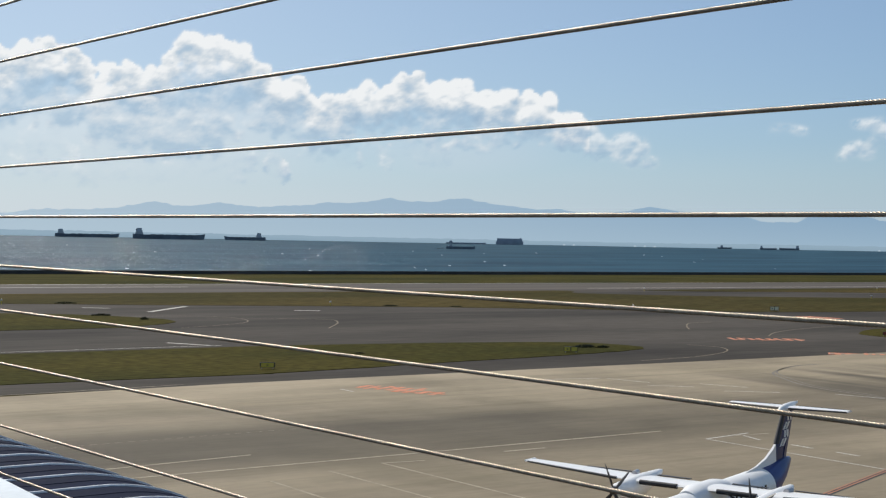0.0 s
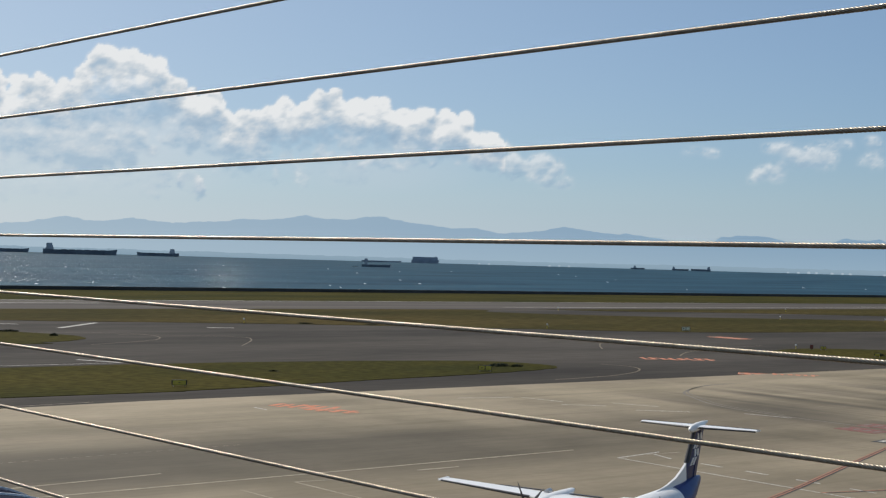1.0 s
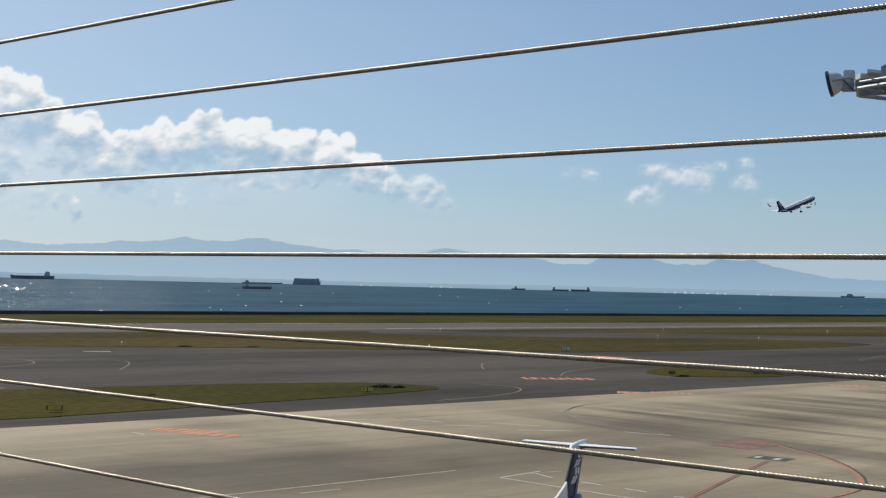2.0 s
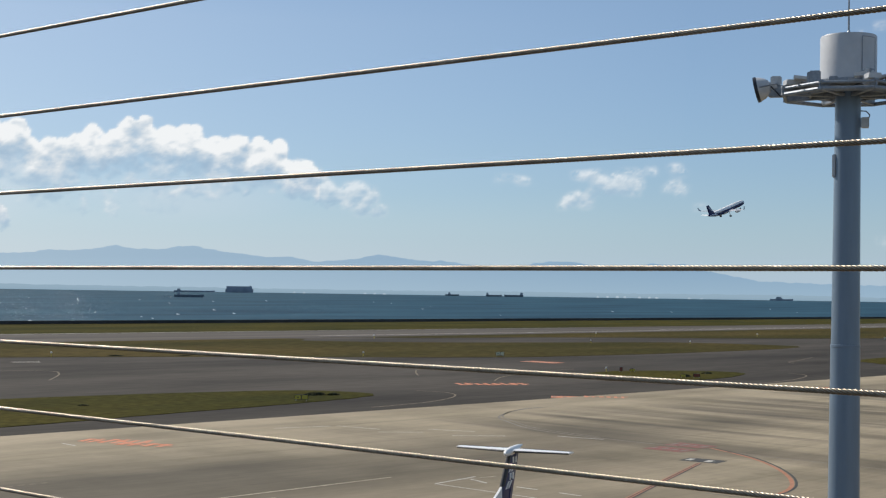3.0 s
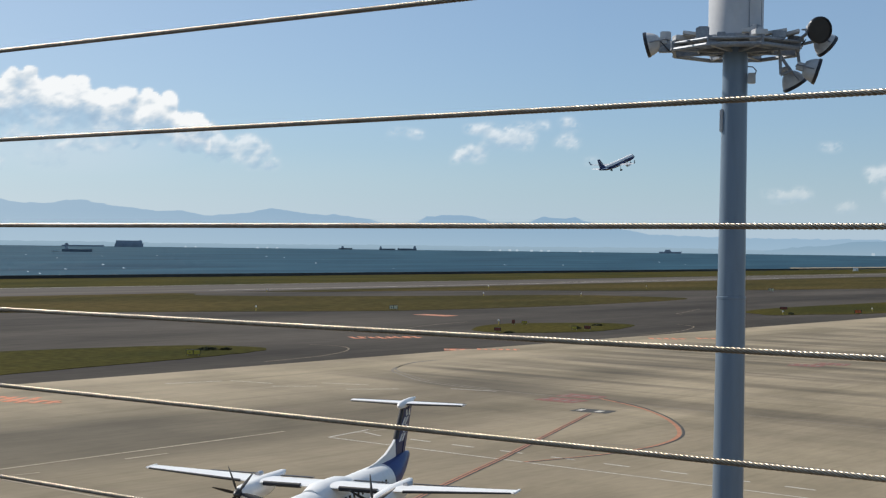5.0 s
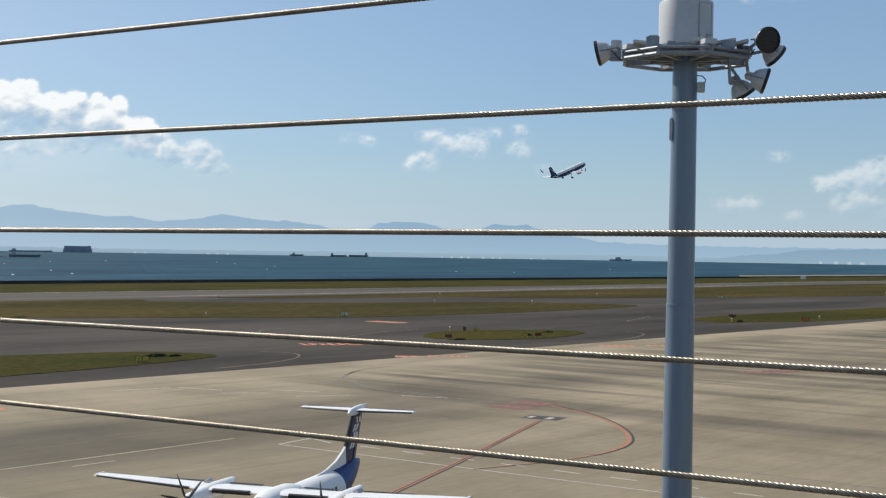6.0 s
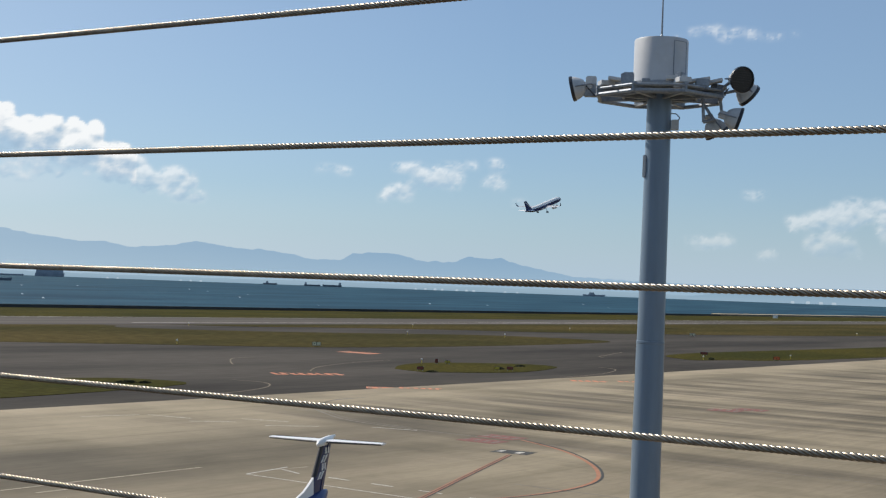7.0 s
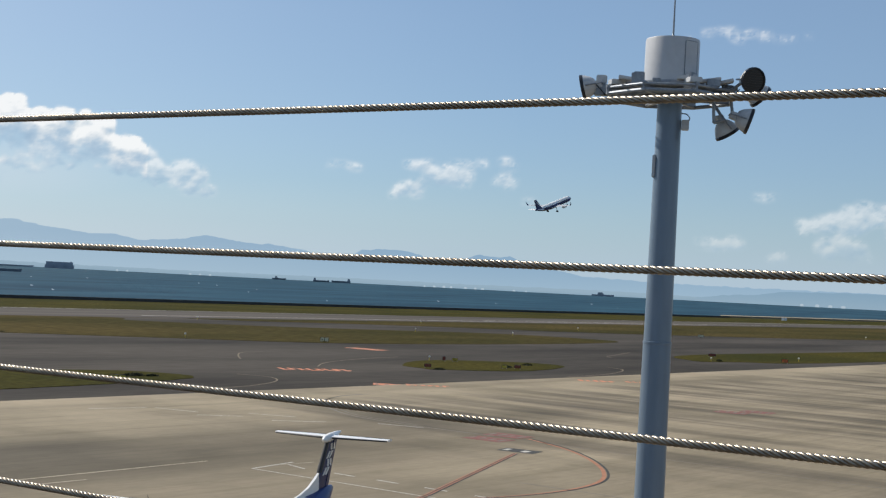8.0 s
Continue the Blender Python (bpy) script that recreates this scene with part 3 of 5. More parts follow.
block_mark("stand_number_field", 149.8, 100.2, 5.2, 3.6, -80, "black_paint", 2, "white_paint", "black painted stand field with white bars")
block_mark("red_field", 157.2, 110.4, 6.2, 4.4, -88, "red_paint", 4, "rubber_mark", "worn red painted field on the apron")
block_mark("red_field", 163.4, 111.4, 6.2, 4.4, -88, "red_paint", 4, "rubber_mark", "worn red painted field on the apron")
block_mark("red_field", 238.6, 112.8, 6.0, 5.0, -80, "red_paint", 4, "rubber_mark", "worn red painted field on the apron")
block_mark("red_field", 244.6, 110.4, 6.0, 5.0, -80, "red_paint", 4, "rubber_mark", "worn red painted field on the apron")
block_mark("orange_marking", 103.8, 164.0, 10, 5.5, -62, None, 6, "orange_paint", "bright orange painted characters on the concrete")
block_mark("orange_marking", 104.6, 158.2, 8, 4.0, -62, None, 4, "orange_paint", "bright orange painted characters on the concrete", 0.012)
block_mark("orange_marking", 236, 215.5, 17, 7, -32, None, 8, "orange_paint", "bright orange painted characters on the asphalt")
block_mark("orange_marking", 219.5, 180, 6, 4.5, -50, "orange_paint", 3, "rubber_mark", "orange painted field at the apron edge")
block_mark("orange_marking", 226, 175, 9, 4, -50, None, 6, "orange_paint", "orange painted characters at the apron edge")
block_mark("orange_marking", 325, 276, 13, 6, -88, "orange_paint", 4, "rubber_mark", "orange painted field on the taxiway")
block_mark("orange_marking", 284, 169.5, 9, 5, -50, None, 5, "orange_paint", "faded orange painted characters near the apron edge")
block_mark("orange_marking", 293, 163, 7, 4, -50, None, 4, "orange_paint", "faded orange painted characters near the apron edge")


# ---- far distance ----
RIDGE = [
    (-22, 0.55), (-17.3, 0.78), (-16.5, 0.93), (-14.7, 0.97), (-13.4, 1.05), (-12.5, 1.21), (-11.8, 1.37), (-11.0, 1.20), (-10.2, 1.22), (-9.2, 1.36), (-7.8, 1.22), (-5.5, 1.34), (-4.8, 1.47), (-3.9, 1.45),
    (-2.9, 1.56), (-2.3, 1.69), (-1.5, 1.58), (-0.6, 1.56), (0.3, 1.69), (0.9, 1.75), (1.8, 1.55), (3.2, 1.41), (3.85, 1.32), (4.8, 1.37), (5.9, 1.16), (6.8, 1.24), (7.8, 1.37), (8.45, 1.52), (9.2, 1.41), (10.1, 1.28),
    (11.3, 1.28), (12.4, 1.11), (13.2, 0.96), (14.3, 0.97), (14.9, 1.25), (15.5, 1.33), (16.6, 1.31), (17.8, 1.04), (19.1, 1.05), (19.65, 1.31), (20.3, 1.24), (21.0, 1.28), (21.7, 1.05), (24.0, 0.62), (28, 0.5), (34, 0.5), (44, 0.5)]
SHORE = [(-22, 0.12), (8, 0.03), (12, 0.06), (20, 0.06), (25, 0.08), (29.5, 0.02), (33, 0.06), (42, 0.06)]
HEADLAND = [(28.6, 0.0), (29.7, 0.15), (30.8, 0.22), (32.3, 0.42), (34, 0.46), (36.6, 0.5), (40, 0.8), (44, 0.9)]


def skyline(name, profile, dist, material, label, depth, rough):
    """A range of hills as a body with a sloping face, its crest along a profile of azimuth and height."""
    bm = bmesh.new()
    a0, a1 = profile[0][0], profile[-1][0]
    steps = int((a1 - a0) / 0.12)
    crest, foot, back = [], [], []
    for i in range(steps + 1):
        a = a0 + (a1 - a0) * i / steps
        el = float(np.interp(a, [p[0] for p in profile], [p[1] for p in profile]))
        el += rough * (noise.fractal((a * 2.6, dist * 0.01, 0), 0.7, 2.2, 6) * 0.9)
        d = sky_dir(a + 34.4, 0)
        crest.append(d * dist + Vector((0, 0, 21 + dist * math.tan(radians(el)))))
        foot.append(d * (dist - depth) + Vector((0, 0, -8)))
        back.append(d * (dist + 20) + Vector((0, 0, -8)))
    rings(bm, [foot, crest, back], closed=False)
    return structure(name, bm, M[material], label, "hills")


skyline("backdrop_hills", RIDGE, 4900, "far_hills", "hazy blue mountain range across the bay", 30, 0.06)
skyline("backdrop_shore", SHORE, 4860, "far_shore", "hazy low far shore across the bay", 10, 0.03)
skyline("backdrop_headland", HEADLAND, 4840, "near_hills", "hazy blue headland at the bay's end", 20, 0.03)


def storage_tank(az, r, h):
    p = sky_dir(az + 34.4, 0) * 4780
    z = sea_z(4780)
    ob = thing("storage_tank", pose(p.x, p.y, z), "small white storage tank on the far shore", "tank", "tanks on the far shore")
    part("tank_shell", lathe(bmesh.new(), [(r * 0.8, 0), (r * 0.8, h * 0.5), (r * 0.4, h * 0.62)], Matrix(), 14), M["tank_white"], ob)
    return ob


for az, r, h in ((17.5, 4, 8), (17.9, 5, 10), (18.3, 6, 12), (18.6, 5, 11), (19.2, 6, 10), (19.6, 5, 10), (19.9, 6, 9), (7.9, 5, 8), (8.3, 4, 9), (8.7, 5, 8), (5.0, 4, 9), (5.4, 4, 8), (32.8, 7, 14), (33.4, 8, 15), (33.9, 8, 14), (34.4, 9, 13), (21.2, 5, 8), (21.7, 4, 7)):
    storage_tank(az, r, h)


# clouds: soft puffs far beyond the hills
# heaps of vapour as (azimuth, height, half width, half height), degrees
HEAPS = [
    (-21, 5.4, 2.2, 2.0), (-18.4, 5.7, 2.0, 1.9), (-16.0, 5.9, 1.8, 1.9), (-13.6, 5.1, 1.6, 1.9), (-12.0, 5.4, 1.4, 1.5), (-4.3, 5.1, 1.2, 1.0), (-10.2, 6.5, 1.3, 1.9), (-8.7, 6.3, 1.4, 1.6), (-6.8, 5.3, 1.5, 1.5), (-11.0, 4.3, 2.6, 1.6), (-5.0, 4.6, 1.2, 1.3),
    (-3.2, 5.4, 0.9, 1.1), (-1.4, 5.6, 1.3, 1.25), (0.4, 5.5, 1.2, 1.15), (2.1, 5.4, 1.1, 1.05), (3.8, 5.2, 1.1, 1.05), (5.2, 4.6, 1.2, 0.9), (0.5, 4.4, 4.6, 0.8), 
]
WISPS = [
    (6.4, 3.9, 1.2, 0.5), (7.5, 4.0, 0.8, 0.55), (8.0, 3.4, 0.7, 0.35),     (14.0, 4.7, 0.8, 0.26), (17.0, 4.9, 0.8, 0.26), (19.0, 4.95, 0.9, 0.28), (17.7, 4.45, 1.5, 0.42), (16.5, 3.9, 0.8, 0.38), (18.7, 4.4, 0.8, 0.32), (20.6, 5.05, 0.4, 0.24), (20.6, 4.4, 0.42, 0.28), (21.8, 3.5, 0.28, 0.12),
    (29.5, 2.2, 1.0, 0.40), (31.2, 4.2, 0.35, 0.14), (33.8, 3.1, 1.3, 0.5), (35.4, 3.5, 1.2, 0.6), (34.3, 2.2, 1.2, 0.6), (31.9, 1.8, 0.6, 0.3), (30.2, 10.6, 2.6, 0.3), (37.5, 3.0, 1.6, 0.9),
]
LOW = [(-2.5, 3.5, 3.2, 0.45), (-9.0, 2.9, 2.6, 0.7), (-16, 3.2, 3.0, 0.9), (-20, 2.8, 3.0, 0.9), (-13, 2.4, 2.0, 0.4)]


def clouds():
    """A far sheet whose vapour is heaped up from many round puffs, with light from above, grey depths and haze painted
    in.
    """
    rng = random.Random(11)
    step_a, step_e, a0, e0 = 0.075, 0.06, -24.0, 0.1
    na, ne = int(66 / step_a), int(14.0 / step_e)
    az, el = np.meshgrid(a0 + step_a * np.arange(na), e0 + step_e * np.arange(ne))
    def grain(fa, fe, seed, rough=0.6, octaves=5):
        return np.array([[noise.fractal((a * fa, e * fe, seed), rough, 2.1, octaves) for a in az[0]] for e in el[:, 0]])
    drift, swirl = grain(1.1, 1.4, 1.3), grain(1.3, 1.2, 6.1)
    wa, we = az + 0.22 * drift, el + 0.18 * swirl
    high, dens = np.zeros_like(az), np.zeros_like(az)
    def puff(ca, ce, r, weight):
        i0, i1 = max(int((ca - r - 0.6 - a0) / step_a), 0), min(int((ca + r + 0.6 - a0) / step_a) + 1, na)
        j0, j1 = max(int((ce - r - 0.6 - e0) / step_e), 0), min(int((ce + r + 0.6 - e0) / step_e) + 1, ne)
        if i0 >= i1 or j0 >= j1:
            return
        w = np.s_[j0:j1, i0:i1]
        k = np.clip(1 - ((wa[w] - ca) ** 2 + (we[w] - ce) ** 2) / (r * r), 0, 1)
        high[w] = np.maximum(high[w], np.sqrt(k) * r)
        dens[w] = np.maximum(dens[w], weight * k)
    for heaps, weight, big, many in ((HEAPS, 1.0, 0.85, 24), (WISPS, 0.62, 0.85, 26), (LOW, 0.40, 0.5, 10)):
        for ca, ce, ra, re in heaps:
            for _ in range(int(8 + many * ra * re)):
                turn, out = rng.uniform(0, math.tau), rng.random() ** 0.5
                r = min(re, 1.1) * big * (0.28 + 0.72 * rng.random() ** 1.6) * (1.1 - 0.6 * out)
                puff(ca + ra * out * math.cos(turn), ce + max(re - r * 0.6, 0.05) * out * math.sin(turn), max(r, 0.09 if weight > 0.5 else 0.45), weight)
    def blur(q, n):
        for axis in (0, 1):
            q = sum(np.roll(q, k, axis) for k in range(-n, n + 1)) / (2 * n + 1)
        return q
    fine = grain(3.2, 4.2, 8.4, 0.6, 4)
    soft = np.clip(np.where(az < 6, blur(dens, 1), blur(dens, 3)) + 0.16 * fine * (dens > 0), 0, 1)
    relief = blur(high, 1)
    rise, side = np.gradient(relief, step_e, step_a)
    lit = np.clip(-0.75 * rise + 0.3 * side, -0.9, 0.9)
    wide_rise, _ = np.gradient(blur(high, 5), step_e, step_a)
    depth, carried = np.zeros_like(az), np.zeros(na)
    for j in range(ne - 1, -1, -1):  # how much vapour lies above, for the painted shade
        carried = carried * 0.955 + 0.045 * np.clip(soft[j] * 1.6, 0, 1)
        depth[j] = carried
    depth = blur(depth, 2)
    mottle = grain(0.9, 1.6, 9.2)
    # bright tops and grey undersides are put into the clouds' own colour
    shade_tone = np.clip(np.where(az < 6, 0.06, 0.16) + 0.66 * depth - 0.36 * lit + 0.20 * np.clip(wide_rise, -0.6, 0.6) + 0.46 * mottle, 0, 1)
    under = np.clip((depth - 0.40) / 0.4, 0, 1)
    k = np.clip((soft - 0.10 * under) / (0.32 + 1.3 * under), 0, 1)
    k = k * k * (3 - 2 * k)
    k = k * np.where(az < 6, 0.95, np.where(az < 26, 0.60, 0.46)) * np.clip(0.3 + np.maximum(el - 1.0, 0) * 0.32, 0, 1)
    sunny = np.clip((22 - az) / 36, 0, 1)  # the painted haze is brighter towards the sun
    # horizon haze, painted as a glowing veil on the same sheet
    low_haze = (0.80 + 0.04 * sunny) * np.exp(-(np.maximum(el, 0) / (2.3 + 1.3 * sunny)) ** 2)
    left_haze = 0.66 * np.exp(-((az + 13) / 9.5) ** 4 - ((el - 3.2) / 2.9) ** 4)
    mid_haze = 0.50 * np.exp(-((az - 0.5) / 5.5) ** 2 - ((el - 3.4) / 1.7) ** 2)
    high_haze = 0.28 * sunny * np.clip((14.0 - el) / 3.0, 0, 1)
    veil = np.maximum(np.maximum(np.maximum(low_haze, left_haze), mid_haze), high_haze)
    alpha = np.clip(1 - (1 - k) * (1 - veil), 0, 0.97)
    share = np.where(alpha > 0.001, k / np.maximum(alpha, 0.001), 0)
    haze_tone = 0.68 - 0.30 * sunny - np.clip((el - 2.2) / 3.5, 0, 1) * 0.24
    tone = np.clip(shade_tone * share + haze_tone * (1 - share), 0, 1)
    reach = 4975 - 20 * np.clip(relief, 0, 1)
    aa, ee = np.radians(az + 34.4), np.radians(el)
    pts = np.stack([np.sin(aa) * np.cos(ee) * reach, np.cos(aa) * np.cos(ee) * reach, np.sin(ee) * reach + 21], -1).reshape(-1, 3)
    jj, ii = np.meshgrid(np.arange(ne - 1), np.arange(na - 1), indexing="ij")
    q = (jj * na + ii).ravel()
    quads = np.stack([q, q + 1, q + na + 1, q + na], 1)
    quads = quads[(alpha.ravel()[quads] > 0.008).any(1)]
    used, back = np.unique(quads, return_inverse=True)
    me = bpy.data.meshes.new("backdrop_clouds")
    me.from_pydata(pts[used].tolist(), [], back.reshape(-1, 4).tolist())
    for key, values in (("vapour", alpha), ("shade_tone", tone)):
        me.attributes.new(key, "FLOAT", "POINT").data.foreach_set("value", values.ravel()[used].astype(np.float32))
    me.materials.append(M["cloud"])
    me.polygons.foreach_set("use_smooth", [True] * len(me.polygons))
    ob = tagged(new("backdrop_clouds", me), "white fair-weather cumulus clouds with painted haze over the bay", "clouds", kind="structure")
    ob.visible_shadow = False
    return ob


clouds()


# ---- ships ----
def ship(name, az0, az1, dist, high, label, house_at=0.1, house_len=0.12, masts=2, box_load=False, tone="ship_hull"):
    """A far ship: hull with raised ends, deckhouse, funnel and masts; az0, az1: its ends."""
    p, q = sky_dir(az0 + 34.4, 0) * dist, sky_dir(az1 + 34.4, 0) * dist
    length = (q - p).length
    turn = math.degrees(math.atan2(q.y - p.y, q.x - p.x))
    ob = thing(name, pose(p.x, p.y, sea_z(dist) - 0.4, 0, 0, turn), label, "ship", "ships at anchor")
    hull = bmesh.new()
    secs = []
    for i in range(13):
        u = i / 12
        w = length * 0.065 * (1 - max(0, (u - 0.8) / 0.2) ** 2 * 0.95) * (0.8 + 0.2 * min(u / 0.1, 1))
        deck = high * (0.42 + 0.12 * max(0, (u - 0.88) / 0.12) + 0.06 * max(0, (0.15 - u) / 0.15))
        rake = 0.02 * length * (1 if u > 0.95 else 0)
        secs.append([Vector((u * length + rake, w, deck)), Vector((u * length + rake, -w, deck)), Vector((u * length, -w * 0.8, -1)), Vector((u * length, w * 0.8, -1))])
    rings(hull, secs)
    part("hull", hull, M[tone], ob)
    d = high * 0.40
    x0 = length * house_at
    hb = bmesh.new()
    for k in range(3):
        box(hb, x0 - length * house_len * (0.5 - 0.09 * k), x0 + length * house_len * (0.5 - 0.09 * k), -length * 0.05, length * 0.05, d + high * 0.20 * k, d + high * 0.20 * (k + 1.02))
    part("deckhouse", hb, M["ship_house"], ob)
    part("funnel", box(bmesh.new(), x0 - length * house_len * 0.42, x0 - length * house_len * 0.22, -length * 0.015, length * 0.015, d, d + high * 0.55), M[tone], ob)
    for k in range(masts):
        x = length * (house_at + (0.9 - house_at) * k / max(masts - 1, 1)) if masts > 1 else x0
        part("mast", tube(bmesh.new(), (x, 0, d), (x, 0, high * (1.0 if k == 0 else 0.65)), high * 0.018, n=6), M[tone], ob)
    if box_load:
        part("cargo_block", box(bmesh.new(), length * 0.04, length * 0.97, -length * 0.055, length * 0.055, d, high * 0.9, 0.6), M[tone], ob)
    else:
        hc = bmesh.new()
        for k in range(6):
            x = length * (0.25 + 0.105 * k)
            box(hc, x, x + length * 0.08, -length * 0.04, length * 0.04, d, d + high * 0.06)
        part("hatch_covers", hc, M[tone], ob)
    return ob


ship("cargo_ship", -15.66, -13.2, 4600, 26, "long dark cargo ship at anchor, deckhouse at one end", 0.09, 0.10)
ship("cargo_ship", -12.63, -9.8, 4300, 33, "large dark cargo ship at anchor on the sea", 0.09, 0.11)
ship("cargo_ship", -7.3, -8.95, 4450, 24, "dark cargo ship with its deckhouse aft", 0.17, 0.14, 1)
ship("car_carrier", 2.19, 3.31, 4640, 24, "boxy blue-grey car carrier far out at sea", 0.9, 0.06, 1, True, "ship_hazed")
ship("tanker", 0.13, 1.75, 4680, 11, "pale hazy tanker near the far shore", 0.12, 0.10, 2, False, "ship_hazed")
ship("coaster", 0.14, 1.31, 2950, 13, "small dark coaster under way with a white wake", 0.16, 0.12, 2)
ship("coaster", 11.22, 11.78, 4640, 12, "small hazy coaster near the far shore", 0.3, 0.2, 1)
ship("coaster", 12.9, 13.55, 4550, 13, "small dark coaster at anchor", 0.1, 0.16, 2)
ship("coaster", 14.44, 13.67, 4560, 15, "small dark coaster at anchor", 0.1, 0.16, 1)
ship("patrol_boat", 24.4, 25.3, 4700, 13, "hazy grey vessel close under the far shore", 0.4, 0.3, 2, False, "ship_hazed")


def whitecaps():
    """Breaking crests strewn over the near sea."""
    rng = random.Random(5)
    bm = bmesh.new()
    for _ in range(60):
        az, d = rng.uniform(-18, 40) + 34.4, 800 + 1700 * rng.random() ** 1.6
        p = sky_dir(az, 0) * d
        if p.y < 720:
            continue
        w, z = rng.uniform(0.4, 1.5), sea_z(d)
        side = Vector((math.cos(radians(az)), -math.sin(radians(az)), 0))
        rings(bm, [[p + side * (w * u) + Vector((0, 0, z + 0.25)), p + side * (w * u) + Vector((0, 2.2 * (1 - u * u) + 0.2, z + 0.5 + 0.5 * (1 - u * u)))] for u in (-1, -0.5, 0, 0.5, 1)], closed=False)
    return tagged(link_mesh("whitecaps", bm, M["foam"]), "small white breaking crests on the sea", "waves", kind="stuff")


whitecaps()


def glint_facets():
    """Small mirror facets added as sun glitter; most are turned to throw the sun at the eye, fewer and fewer away from
    the sun.
    """
    rng = random.Random(23)
    sun_way = sky_dir(SUN_AZ, SUN_EL)
    bm = bmesh.new()
    for _ in range(2600):
        az = 11 + 21 * rng.random() ** 1.25
        d = 1 / rng.uniform(1 / 3600, 1 / 735)
        p = sky_dir(az, 0) * d
        if p.y < 712:
            continue
        # facing halfway between sun and eye, so that the facet glints
        lean = (sun_way - sky_dir(az, 0)).normalized() + Vector((rng.gauss(0, 0.16), rng.gauss(0, 0.16), rng.gauss(0, 0.08)))
        lean.normalize()
        u = lean.cross(Vector((0, 0, 1))).normalized()
        v = lean.cross(u)
        w, h = rng.uniform(0.12, 0.60) * (0.45 + d / 2200), rng.uniform(0.05, 0.20) * (0.6 + d / 2500)
        p.z = sea_z(d) + 0.45 * h
        bm.faces.new([bm.verts.new(p + u * (w * i) + v * (h * j)) for i, j in ((-1, -0.2), (-0.2, -1), (1, -0.3), (0.3, 1))])
    return tagged(link_mesh("glint_facets", bm, M["glint_mirror"]), "small mirror facets added as sun glitter on the sea", "waves", kind="stuff")


glint_facets()
p = sky_dir(0.0 + 34.4, 0) * 2950
bm = bmesh.new()
rings(bm, [[p + Vector((u * 22 - 14, 2 * u, sea_z(2950) + 0.9 * (1 - u))), p + Vector((u * 22 - 14, 3, sea_z(2950) - 0.2))] for u in (0, 0.3, 0.6, 1)], closed=False)
tagged(link_mesh("wake", bm, M["foam"]), "white wake behind the small coaster", "waves", kind="stuff")


# ---- airfield signs, lights, shrubs ----
def airfield_sign(x, y, w, h, face, label, panels=2, group="airfield signs"):
    turn = -math.degrees(math.atan2(x, y))
    ob = thing("airfield_sign", pose(x, y, 0.05, 0, 0, turn), label, "sign", group)
    part("sign_box", box(bmesh.new(), -w / 2, w / 2, -0.18, 0.18, 0.3, 0.3 + h, 0.05), M["boot_black"], ob)
    for i in range(panels):
        a, b = -w / 2 + w * (i + 0.08) / panels, -w / 2 + w * (i + 0.92) / panels
        pan = part("panel", box(bmesh.new(), a, b, -0.21, -0.17, 0.38, 0.22 + h), M[face], ob)
        if i % 2 == 0 or panels == 1:
            c = (a + b) / 2
            part("bar", box(bmesh.new(), c - w * 0.06, c + w * 0.07, -0.225, -0.20, 0.45 + h * 0.2, 0.15 + h * 0.75), M["boot_black"], pan)
    for s in (-0.38, 0.38):
        part("leg", tube(bmesh.new(), (s * w, 0, -0.06), (s * w, 0, 0.32), 0.05, n=8), M["metal"], ob)
    return ob


airfield_sign(101, 196, 2.4, 0.8, "sign_yellow", "yellow and black airfield sign in the grass", 1)
airfield_sign(168.5, 202.5, 2.6, 0.9, "sign_yellow", "yellow and black airfield sign in two panels", 2)
airfield_sign(340, 307, 2.8, 1.2, "sign_pale", "pale yellow airfield sign beside the taxiway", 2)
airfield_sign(273, 211.5, 1.7, 0.8, "sign_red", "dark red airfield sign on the grass island", 1)
airfield_sign(298, 201.5, 1.7, 0.8, "sign_red", "dark red airfield sign on the grass island", 1)
airfield_sign(295, 203.5, 1.4, 0.7, "sign_yellow", "yellow airfield sign beside a red one", 1)
airfield_sign(305, 227, 1.5, 0.7, "sign_yellow", "yellow airfield sign on the grass island", 2)
airfield_sign(302, 228.5, 0.8, 1.1, "sign_red", "small dark airfield sign on the grass island", 1)
airfield_sign(454, 223.5, 2.6, 0.9, "sign_red", "dark red airfield sign in the grass strip", 1)
airfield_sign(449.5, 194, 2.3, 1.1, "sign_orange", "bright orange airfield sign beside the apron", 1)
airfield_sign(660, 332, 3.0, 1.3, "sign_pale", "pale yellow airfield sign far along the taxiway", 2)


def edge_light(x, y, tall, label, lens="sign_yellow"):
    ob = thing("airfield_light", pose(x, y, 0.05), label, "light", "airfield edge lights")
    part("stem", tube(bmesh.new(), (0, 0, -0.06), (0, 0, tall * 0.7), 0.10, n=8), M["sign_yellow"], ob)
    part("lens", lathe(bmesh.new(), [(0.2, tall * 0.7), (0.28, tall * 0.8), (0.2, tall), (0.05, tall * 1.03)], Matrix(), 10), M["plane_white"], ob)
    return ob


for x, y in ((121, 402), (213, 372), (300, 330), (470, 372), (505, 345), (640, 395), (560, 440), (420, 455), (860, 318), (960, 330)):
    edge_light(x, y, 1.5, "small yellow and white airfield edge light")
for x, y in ((472, 198.5), (422, 208), (300, 232)):
    edge_light(x, y, 1.3, "small dark-stemmed airfield light in the grass")


